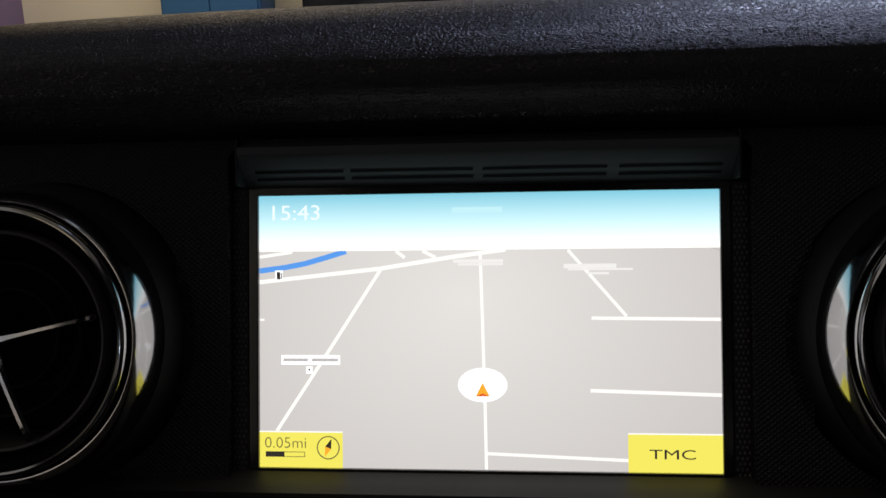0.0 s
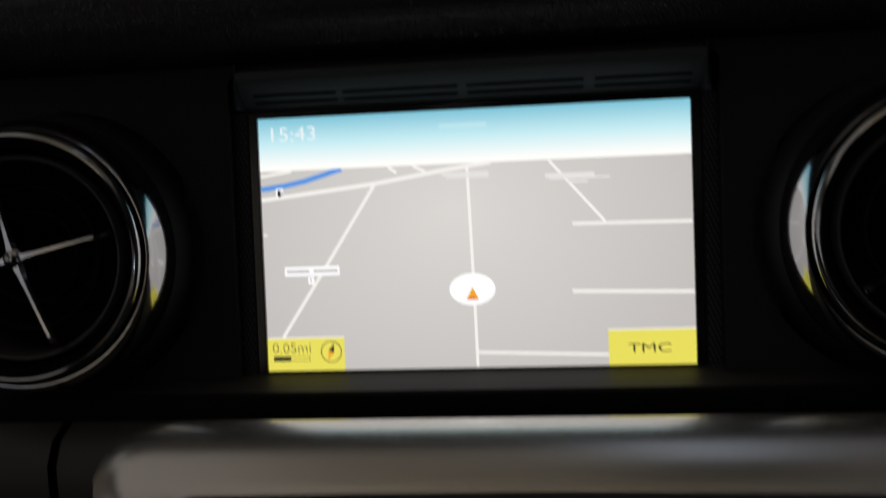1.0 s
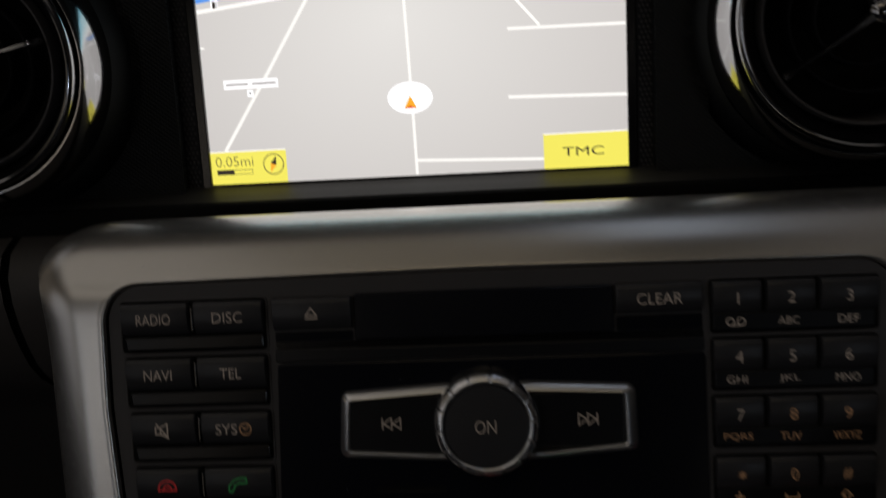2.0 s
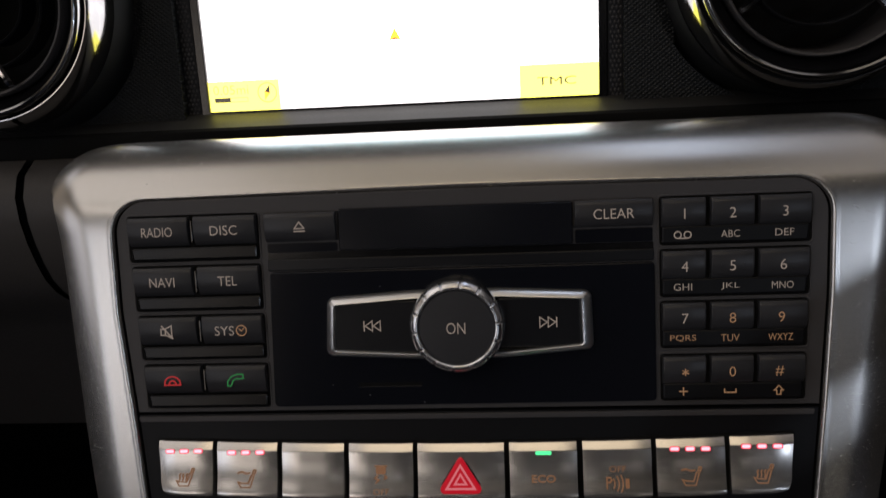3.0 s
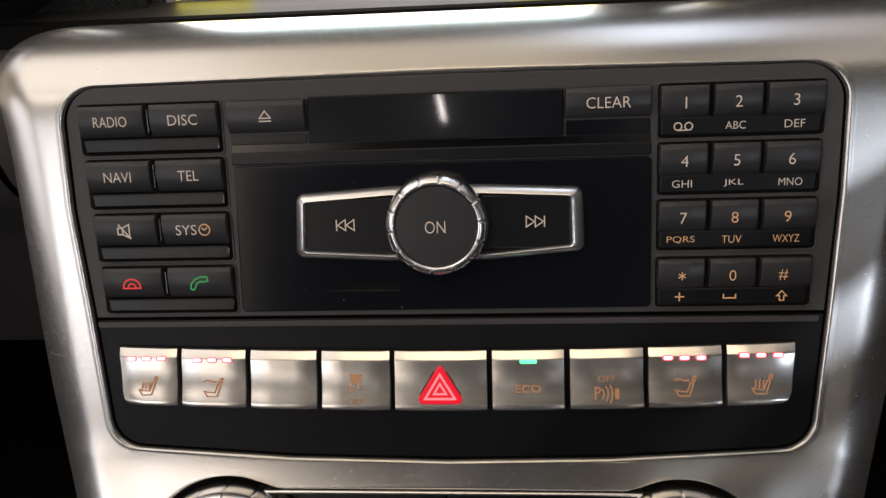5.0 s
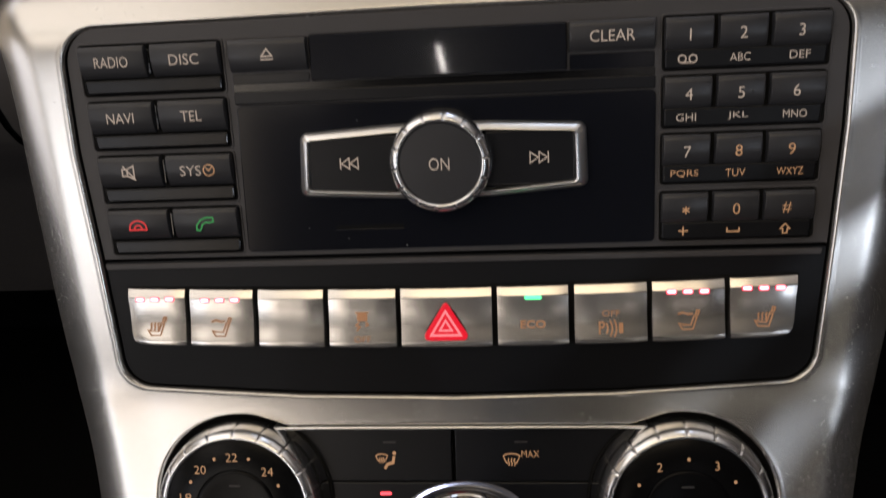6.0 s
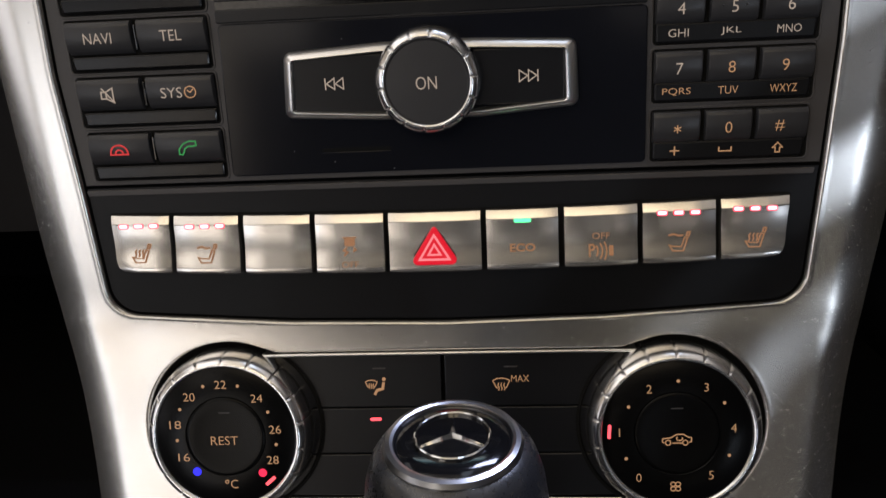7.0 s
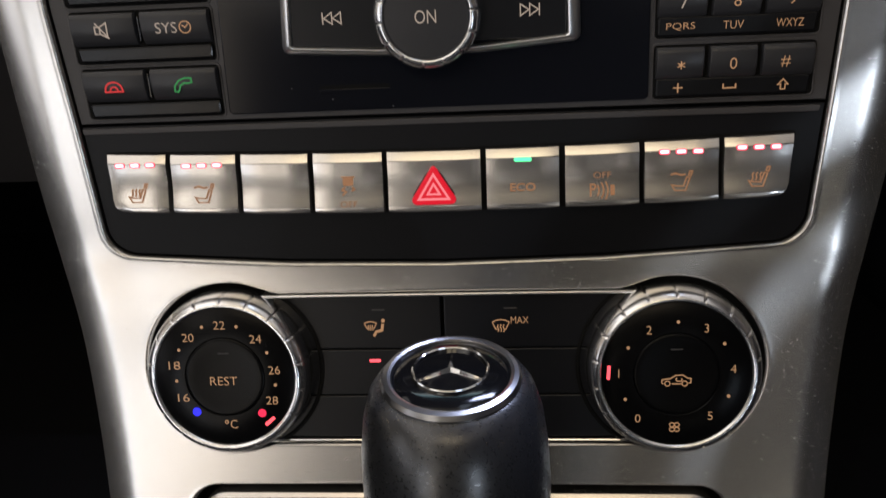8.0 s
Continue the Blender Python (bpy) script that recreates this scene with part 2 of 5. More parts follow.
# the display's picture
MAP = glow("map_ground", (0.68, 0.655, 0.625), 1.0)
PLATE_PALE = glow("map_plate", (0.86, 0.85, 0.82), 1.0)
SKY_PALE = glow("sky_plate", (0.54, 0.86, 0.92), 1.0)
CLOCK = glow("screen_clock", (0.86, 0.98, 1.0), 1.0)
ROAD = glow("map_road", (1.0, 0.985, 0.93), 1.0)
WHITE = glow("screen_white", (1.0, 1.0, 1.0), 1.15)
YELLOW = glow("screen_yellow", (0.88, 0.80, 0.12), 1.0)
INK = glow("screen_ink", (0.03, 0.025, 0.02), 1.0)
OLIVE = glow("screen_olive", (0.20, 0.17, 0.05), 1.0)
RIVER = glow("screen_blue", (0.10, 0.33, 0.83), 1.0)
ARROW = glow("screen_arrow", (0.95, 0.42, 0.03), 1.0)
ARROW_SHADE = glow("screen_arrow_shade", (0.75, 0.10, 0.02), 1.0)
GREY_TEXT = glow("screen_grey_text", (0.50, 0.48, 0.47), 1.0)


def sky_picture():
    m = glow("screen_sky", (0.5, 0.85, 0.95), 1.0)
    t = m.node_tree
    co, sp, ramp = t.nodes.new("ShaderNodeTexCoord"), t.nodes.new("ShaderNodeSeparateXYZ"), t.nodes.new("ShaderNodeValToRGB")
    rng = t.nodes.new("ShaderNodeMapRange")
    rng.inputs["From Min"].default_value, rng.inputs["From Max"].default_value = 0.0224, 0.0381
    t.links.new(co.outputs["Object"], sp.inputs["Vector"])
    t.links.new(sp.outputs["Y"], rng.inputs["Value"])
    t.links.new(rng.outputs["Result"], ramp.inputs["Fac"])
    ramp.color_ramp.elements[0].color, ramp.color_ramp.elements[0].position = (1.1, 1.1, 1.05, 1), 0.05
    ramp.color_ramp.elements[1].color, ramp.color_ramp.elements[1].position = (0.22, 0.60, 0.74, 1), 1.0
    mid = ramp.color_ramp.elements.new(0.5)
    mid.color = (0.62, 0.93, 0.98, 1)
    t.links.new(ramp.outputs["Color"], t.nodes["Principled BSDF"].inputs["Emission Color"])
    return m


SKY = sky_picture()


def map_picture():
    """View-angle falloff painted into the emission: a little brighter towards the middle and top."""
    t = MAP.node_tree
    co, ball, mix = t.nodes.new("ShaderNodeTexCoord"), t.nodes.new("ShaderNodeTexGradient"), t.nodes.new("ShaderNodeMix")
    mp = t.nodes.new("ShaderNodeMapping")
    mp.inputs["Scale"].default_value, mp.inputs["Location"].default_value = (11, 14, 1), (0.05, -0.12, 0)
    ball.gradient_type, mix.data_type = "SPHERICAL", "RGBA"
    mix.inputs["A"].default_value, mix.inputs["B"].default_value = (0.56, 0.535, 0.51, 1), (0.76, 0.745, 0.71, 1)
    t.links.new(co.outputs["Object"], mp.inputs["Vector"])
    t.links.new(mp.outputs["Vector"], ball.inputs["Vector"])
    t.links.new(ball.outputs["Fac"], mix.inputs["Factor"])
    t.links.new(mix.outputs["Result"], t.nodes["Principled BSDF"].inputs["Emission Color"])


map_picture()
CREAM = grain(material("cream_wall_paint", (0.62, 0.54, 0.40), 0.8), 300, 0.05, 0.05, 0.06, blotch=2)
CEIL = grain(material("grey_ceiling_paint", (0.17, 0.16, 0.15), 0.85), 300, 0.05, 0.05, 0.05, blotch=2)
UMBER = grain(material("brown_wall_paint", (0.11, 0.090, 0.066), 0.85), 300, 0.05, 0.05, 0.06, blotch=2)
SLATE = grain(material("matt_black_wall_paint", (0.008, 0.008, 0.008), 0.9, 0, 0, 0.1), 300, 0.05, 0.05, 0.1, blotch=2)
CONCRETE = grain(material("grey_screed", (0.10, 0.10, 0.098), 0.6), 120, 0.1, 0.1, 0.15, blotch=3)
BLUE = grain(material("blue_cabinet_paint", (0.035, 0.12, 0.24), 0.5), 200, 0.05, 0.05, 0.1, blotch=4)
PURPLE = grain(material("mauve_card", (0.16, 0.11, 0.20), 0.7), 200, 0.05, 0.05, 0.1, blotch=4)
HOUSING = grain(material("white_lamp_housing", (0.7, 0.7, 0.7), 0.4), 300, 0.03, 0.05, 0.05)

# ---- shaping helpers: lengths in millimetres ----
MM = 0.001


def thing(name, m, label, category, group="", kind=""):
    ob = new(name)
    ob.empty_display_size = 0.01
    ob.matrix_basis = m
    return tagged(ob, label, category, group, kind)


def part(name, bm, mat, parent, label="", m=None, smooth=35, kind=""):
    me = bpy.data.meshes.new(name)
    bmesh.ops.recalc_face_normals(bm, faces=bm.faces)
    for f in bm.faces:
        f.smooth = smooth > 0
    for e in bm.edges:
        turn = e.calc_face_angle(0) if len(e.link_faces) == 2 else 0
        if turn > radians(smooth or 1) or (turn > 0.1 and max(len(f.verts) for f in e.link_faces) > 6):
            e.smooth = False
    bm.to_mesh(me)
    bm.free()
    me.materials.append(mat)
    ob = new(name, me)
    ob.parent = parent
    if m is not None:
        ob.matrix_basis = m
    if label:
        ob["label"] = label
    if kind:
        ob["kind"] = kind
    return ob


def at(u=0, v=0, w=0, turn=0):
    return pose(u * MM, v * MM, w * MM, 0, 0, turn)


def rounded(corners, r, n=5):
    """A closed outline (anticlockwise) with rounded corners. r: one radius, or one a corner."""
    out, k = [], len(corners)
    for i in range(k):
        p, a, b = Vector(corners[i]), Vector(corners[i - 1]), Vector(corners[(i + 1) % k])
        rr = r[i] if isinstance(r, (list, tuple)) else r
        da, db = (a - p).normalized(), (b - p).normalized()
        half = max(0.05, da.angle(db) / 2)
        d = min(rr / math.tan(half), (a - p).length * 0.49, (b - p).length * 0.49)
        if d < 1e-4:
            out.append(tuple(p))
            continue
        rr = d * math.tan(half)
        c = p + (da + db).normalized() * (rr / math.sin(half))
        s, e = p + da * d - c, p + db * d - c
        turn = s.angle_signed(e) if s.length and e.length else 0
        for j in range(n + 1):
            q = s.copy()
            q.rotate(Matrix.Rotation(-turn * j / n, 2))
            out.append(tuple(c + q))
    return out


def box_outline(u0, v0, u1, v1, r=0.8, n=4):
    return rounded([(u0, v0), (u1, v0), (u1, v1), (u0, v1)], r, n)


def inset(points, d):
    """The outline moved inwards by d."""
    out, k = [], len(points)
    for i in range(k):
        p, a, b = Vector(points[i]), Vector(points[i - 1]), Vector(points[(i + 1) % k])
        e1, e2 = (p - a), (b - p)
        n1, n2 = Vector((-e1.y, e1.x)).normalized(), Vector((-e2.y, e2.x)).normalized()
        n = n1 + n2
        n = n / max(0.3, n.length_squared) * 2 if n.length > 1e-6 else n1
        out.append(tuple(p + n * d))
    return out


def rings_mesh(rings, cap_top=True, cap_bottom=False):
    """Loft closed rings of (x, y, z) in millimetres."""
    bm = bmesh.new()
    made = [[bm.verts.new([c * MM for c in p]) for p in ring] for ring in rings]
    k = len(rings[0])
    for a, b in zip(made, made[1:]):
        for i in range(k):
            bm.faces.new((a[i], a[(i + 1) % k], b[(i + 1) % k], b[i]))
    if cap_top:
        bm.faces.new(made[-1])
    if cap_bottom:
        bm.faces.new(list(reversed(made[0])))
    return bm


def slab(points, w0, w1, bevel=0.3):
    """A plate on an outline from height w0 to w1, with a rounded upper edge."""
    rings = [[(*p, w0) for p in points], [(*p, w1 - bevel) for p in points]]
    if bevel > 0:
        rings.append([(*p, w1 - bevel * 0.3) for p in inset(points, bevel * 0.3)])
        rings.append([(*p, w1) for p in inset(points, bevel)])
    bm = rings_mesh(rings)
    return bm


def frame_mesh(outer, inner, w0, w1, bevel=0.3, wi=None):
    """A frame between two outlines with the same number of points."""
    wi = w0 if wi is None else wi
    rings = [[(*p, w0) for p in outer], [(*p, w1 - bevel) for p in outer], [(*p, w1) for p in inset(outer, bevel)],
             [(*p, w1) for p in inset(inner, -bevel)], [(*p, w1 - bevel) for p in inner], [(*p, wi) for p in inner]]
    return rings_mesh(rings, False)


def lathe(profile, n=64, cap=False):
    """Turn (radius, height) pairs about the local z axis."""
    rings = [[(r * math.cos(2 * math.pi * i / n), r * math.sin(2 * math.pi * i / n), h) for i in range(n)] for r, h in profile]
    return rings_mesh(rings, cap)


def merge(*bms):
    out = bmesh.new()
    for b in bms:
        me = bpy.data.meshes.new("tmp")
        b.to_mesh(me)
        b.free()
        out.from_mesh(me)
        bpy.data.meshes.remove(me)
    return out


def stroke(points, width, w0=0.0, w1=0.12, closed=False):
    """A flat ribbon along a line."""
    pts = [Vector(p) for p in points]
    k = len(pts)
    bm = bmesh.new()
    left, right = [], []
    for i, p in enumerate(pts):
        a = pts[i - 1] if (i or closed) else None
        b = pts[(i + 1) % k] if (i < k - 1 or closed) else None
        d1 = (p - a).normalized() if a is not None else None
        d2 = (b - p).normalized() if b is not None else None
        d1, d2 = d1 or d2, d2 or d1
        n = Vector((-d1.y - d2.y, d1.x + d2.x))
        n = n / max(0.6, n.length_squared) * 2 if n.length > 1e-6 else Vector((-d1.y, d1.x))
        left.append(p + n * width / 2)
        right.append(p - n * width / 2)
    quad = lambda p, w: bm.verts.new((p.x * MM, p.y * MM, w * MM))
    lo = [(quad(a, w0), quad(b, w0)) for a, b in zip(left, right)]
    hi = [(quad(a, w1), quad(b, w1)) for a, b in zip(left, right)]
    for i in range(k if closed else k - 1):
        j = (i + 1) % k
        bm.faces.new((hi[i][0], hi[i][1], hi[j][1], hi[j][0]))
        bm.faces.new((lo[i][0], hi[i][0], hi[j][0], lo[j][0]))
        bm.faces.new((hi[i][1], lo[i][1], lo[j][1], hi[j][1]))
    return bm


def arc(cx, cy, r, a0, a1, n=14, ry=None):
    return [(cx + r * math.cos(radians(a0 + (a1 - a0) * i / n)), cy + (ry or r) * math.sin(radians(a0 + (a1 - a0) * i / n))) for i in range(n + 1)]


def disc(cx, cy, r, n=20):
    return [(cx + r * math.cos(2 * math.pi * i / n), cy + r * math.sin(2 * math.pi * i / n)) for i in range(n)]


def text_mesh(body, height, width=None, thick=0.1, bold=-0.008):
    """Letters as a mesh, centred, with that cap height in millimetres."""
    cu = bpy.data.curves.new("letters", "FONT")
    cu.body, cu.size, cu.extrude, cu.offset, cu.resolution_u = body, 1.0, 0.0, bold, 3
    ob = bpy.data.objects.new("letters", cu)
    scene.collection.objects.link(ob)
    me = bpy.data.meshes.new_from_object(ob.evaluated_get(bpy.context.evaluated_depsgraph_get()))
    bm = bmesh.new()
    bm.from_mesh(me)
    bpy.data.objects.remove(ob)
    bpy.data.meshes.remove(me)
    xs, ys = [v.co.x for v in bm.verts], [v.co.y for v in bm.verts]
    x0, x1, y0, y1 = min(xs), max(xs), min(ys), max(ys)
    sy = height / (y1 - y0)
    sx = width / (x1 - x0) if width else sy
    for v in bm.verts:
        v.co = ((v.co.x - (x0 + x1) / 2) * sx * MM, (v.co.y - (y0 + y1) / 2) * sy * MM, thick * MM)
    return bm


def grid_mesh(fn, nu, nv):
    """A sheet fn(s, t) -> (x, y, z) in metres, s and t from 0 to 1."""
    bm = bmesh.new()
    vs = [[bm.verts.new(fn(i / nu, j / nv)) for i in range(nu + 1)] for j in range(nv + 1)]
    for j in range(nv):
        for i in range(nu):
            bm.faces.new((vs[j][i], vs[j][i + 1], vs[j + 1][i + 1], vs[j + 1][i]))
    return bm


def solid_box(x0, y0, z0, x1, y1, z1, bevel=0.0):
    bm = bmesh.new()
    bmesh.ops.create_cube(bm, size=1.0)
    for v in bm.verts:
        v.co = ((x0 + x1) / 2 + v.co.x * (x1 - x0), (y0 + y1) / 2 + v.co.y * (y1 - y0), (z0 + z1) / 2 + v.co.z * (z1 - z0))
    if bevel:
        bmesh.ops.bevel(bm, geom=list(bm.edges), offset=bevel, segments=3, affect="EDGES", profile=0.6)
    return bm


def spline(points, t):
    """A smooth curve through the points; t from 0 to 1, even by chord length."""
    P = [Vector(p) for p in points]
    cum = [0.0]
    for a, b in zip(P, P[1:]):
        cum.append(cum[-1] + (b - a).length)
    s = t * cum[-1]
    i = 0
    while i < len(P) - 2 and cum[i + 1] < s:
        i += 1
    h = cum[i + 1] - cum[i]
    x = (s - cum[i]) / h
    tan = lambda j: (P[min(j + 1, len(P) - 1)] - P[max(j - 1, 0)]) / (cum[min(j + 1, len(P) - 1)] - cum[max(j - 1, 0)])
    m0, m1 = tan(i) * h, tan(i + 1) * h
    return P[i] * (2 * x**3 - 3 * x**2 + 1) + m0 * (x**3 - 2 * x**2 + x) + P[i + 1] * (-2 * x**3 + 3 * x**2) + m1 * (x**3 - x**2)


def ramp(x, xs, ys):
    return float(np.interp(x, xs, ys))


# local planes: x to the right, y up the panel, z out of it
def panel_plane(x, y, z, tilt):
    return pose(x, y, z, 90 - tilt, 0, 0)


HEAD = TIP @ panel_plane(0, 0.1700, 0.8200, 6.1)       # radio and switches
CLIMATE = TIP @ panel_plane(0, 0.15633, 0.74310, 18.0)  # heating panel
UPRIGHT_SCREEN = panel_plane(-0.0212, 0.2400, 0.9250, 0.0)
SCREEN = TIP @ UPRIGHT_SCREEN

# ---- the hall and the car's shell ----


def hall():
    floor = part("floor", solid_box(-5, -6, -0.1, 5, 7, 0.0), CONCRETE, None, smooth=0)
    tagged(floor, "smooth grey screed floor of the hall", "floor", kind="structure")
    ceil = part("ceiling", solid_box(-5, -6, 4.2, 5, 7, 4.3), CEIL, None, smooth=0)
    tagged(ceil, "plain grey painted ceiling of the hall", "ceiling", kind="structure")
    for name, b in (("wall_north", (-5.1, 7, 0, 5.1, 7.1, 4.2)), ("wall_south", (-5.1, -6.1, 0, 5.1, -6, 4.2)),
                    ("wall_west", (-5.1, -6, 0, -5, 7, 4.2)), ("wall_east", (5, -6, 0, 5.1, 7, 4.2))):
        # unseen south and east walls coloured dark to dim the console's reflections
        paint, word = {"wall_south": (SLATE, "matt black"), "wall_east": (UMBER, "brown painted")}.get(name, (CREAM, "cream painted"))
        tagged(part(name, solid_box(*b), paint, None, smooth=0), "plain %s wall of the hall" % word, "wall", kind="structure")
    # cabinets along the wall, seen over the dashboard
    for x0, x1, mat, label in (
            (-2.76, -1.98, BLUE, "blue painted steel cabinet against the cream wall"),
            (-1.66, 1.8, GLOSS, "long black gloss cabinet against the cream wall"),
            (-4.95, -4.10, PURPLE, "mauve painted cabinet against the cream wall")):
        ob = thing("cabinet", pose((x0 + x1) / 2, 6.6, 0), label, "cabinet", "cabinets along the wall")
        hw = (x1 - x0) / 2
        part("body", solid_box(-hw, 0, 0, hw, 0.4, 1.9, 0.01), mat, ob)
        part("door", solid_box(-hw + 0.02, -0.02, 0.05, -0.004, 0, 1.88, 0.006), mat, ob)
        part("door", solid_box(0.004, -0.02, 0.05, hw - 0.02, 0, 1.88, 0.006), mat, ob)
    # added lamps, none in view: a light with a modelled housing each
    for eye, target, roll, sx, sy, watts, colour in ADDED_LAMPS:
        m = look(eye, target, roll)
        area_lamp(m, sx, sy, watts, colour)
        ob = thing("added_lamp", m @ pose(0, 0, 0.01), "unseen white framed flat panel lamp, added to light the console, switched on", "lamp", "hall lamps")
        part("housing", solid_box(-sx / 2 - 0.02, -sy / 2 - 0.02, 0, sx / 2 + 0.02, sy / 2 + 0.02, 0.07, 0.006), HOUSING, ob)
        for v in (-sy / 2 - 0.012, sy / 2 + 0.012):
            part("rim", solid_box(-sx / 2 - 0.02, v - 0.008, -0.012, sx / 2 + 0.02, v + 0.008, 0, 0.002), HOUSING, ob)


def shell():
    for name, b, label in (("cabin_floor", (-0.738, -0.948, 0.18, 0.738, 0.818, 0.22), "black carpeted car floor"),
                           ("door_1", (-0.80, -0.95, 0.2, -0.74, 0.90, 0.88), "plain black inner door of the car"),
                           ("door_2", (0.74, -0.95, 0.2, 0.80, 0.90, 0.88), "plain black inner door of the car"),
                           ("bulkhead_front", (-0.74, 0.82, 0.2, 0.74, 0.9, 0.86), "black bulkhead behind the dashboard"),
                           ("bulkhead_rear", (-0.74, -1.03, 0.2, 0.74, -0.95, 0.62), "plain black rear wall of the open car")):
        tagged(part(name, solid_box(*b, 0.01), SOFT, None), label, "car interior", kind="structure")
    tun = thing("centre_tunnel", pose(0, 0, 0), "black centre tunnel between the footwells, under the gear lever", "console", kind="structure")
    part("tunnel_body", solid_box(-0.10, -0.9, 0.2, 0.10, 0.10, 0.60, 0.02), SOFT, tun)
    part("tunnel_side", solid_box(-0.084, 0.10, 0.2, 0.084, 0.30, 0.69, 0.004), SOFT, tun)


def steering_wheel():
    """Unseen, beside the camera's way, in front of the driver's seat; inferred from its shade, which falls on the
    console's frame.
    """
    ob = thing("steering_wheel", pose(0.33, -0.17, 0.733) @ pose(0, 0, 0, 65), "plain black leather steering wheel on its column, unseen, shading the console", "steering wheel")
    n, k, rim = 96, 16, []
    for i in range(n):
        a = 2 * math.pi * i / n
        rim.append([((185 + 9.5 * math.cos(2 * math.pi * j / k)) * math.cos(a), (185 + 9.5 * math.cos(2 * math.pi * j / k)) * math.sin(a), 13 * math.sin(2 * math.pi * j / k)) for j in range(k)])
    part("rim", rings_mesh(rim + rim[:1], False), SOFT, ob, smooth=60)
    part("hub", lathe([(70, -30), (78, -14), (74, 0), (60, 8), (0.1, 12)], 64, True), SOFT, ob)
    for a0, a1 in ((106, 196), (-16, 74)):  # each side: a wide plate, a slot and a strip, sized to shade in bands
        part("shade_strip", slab(arc(0, 0, 163, a0, a1, 24) + arc(0, 0, 152, a1, a0, 24), -9, -2, 1.5), SOFT, ob)
        part("spoke", slab(arc(0, 0, 140, a0, a1, 24) + arc(0, 0, 68, a1, a0, 16), -9, -2, 1.5), SOFT, ob)
        for a in (a0 + 4, a1 - 4):
            part("bridge", slab(arc(0, 0, 184, a - 3, a + 3, 6) + arc(0, 0, 136, a + 3, a - 3, 6), -8, -3, 1.5), SOFT, ob)
    part("spoke", slab(box_outline(-14, -184, 14, -68, 3), -9, -2, 1.5), SOFT, ob)
    part("column", lathe([(34, -1100), (34, -60), (40, -28), (0.1, -26)], 40, True), SOFT, ob)


# ---- dashboard ----
PAD = [(0.2385, 0.9785), (0.2330, 0.9800), (0.2262, 0.9835), (0.2215, 0.9890), (0.2205, 0.9950), (0.2240, 1.0030), (0.2330, 1.0115),
       (0.2480, 1.0200), (0.2700, 1.0268), (0.3000, 1.0332), (0.3400, 1.0395), (0.4000, 1.0475), (0.5500, 1.0710), (0.7600, 1.1090), (0.79, 1.05)]


def ray_out(outline, c, a):
    """Where the ray from c at angle a leaves an outline."""
    d, best = Vector((math.cos(a), math.sin(a))), 0.0
    for i in range(len(outline)):
        p, q = Vector(outline[i - 1]) - c, Vector(outline[i]) - c
        e = q - p
        den = d.x * e.y - d.y * e.x
        if abs(den) < 1e-9:
            continue
        t, s = (p.x * e.y - p.y * e.x) / den, (p.x * d.y - p.y * d.x) / den
        if t > 0 and -1e-6 <= s <= 1 + 1e-6:
            best = max(best, t)
    return c + d * best


def annulus(inner, outer, c, fractions, place, n=240, wall=0.0):
    """A sheet between two outlines, laid into space by place(u, v, f), with a wall of that depth at the inner edge."""
    c = Vector(c)
    bm, rows = bmesh.new(), []
    ring = []
    turns = [2 * math.pi * (i + 0.5) / n for i in range(n)] + [math.atan2(q[1] - c.y, q[0] - c.x) % (2 * math.pi) for q in outer]
    turns = [a for i, a in enumerate(sorted(turns)) if i == 0 or a - sorted(turns)[i - 1] > 1e-4]
    n = len(turns)
    for a in turns:
        ring.append((ray_out(inner, c, a), ray_out(outer, c, a)))
    for f in ((-1, *fractions) if wall else fractions):
        row = []
        for p, q in ring:
            e = p.lerp(q, max(0, f))
            row.append(bm.verts.new(place(e.x, e.y, f)))
        rows.append(row)
    for a, b in zip(rows, rows[1:]):
        for i in range(n):
            j = (i + 1) % n
            bm.faces.new((a[i], a[j], b[j], b[i]))
    return bm


VENT_U = 122.6  # half the vents' spacing
VENT_SHIFT, VENT_V, VENT_W, VENT_TURN = -0.8, -0.3, 32.0, 4.0


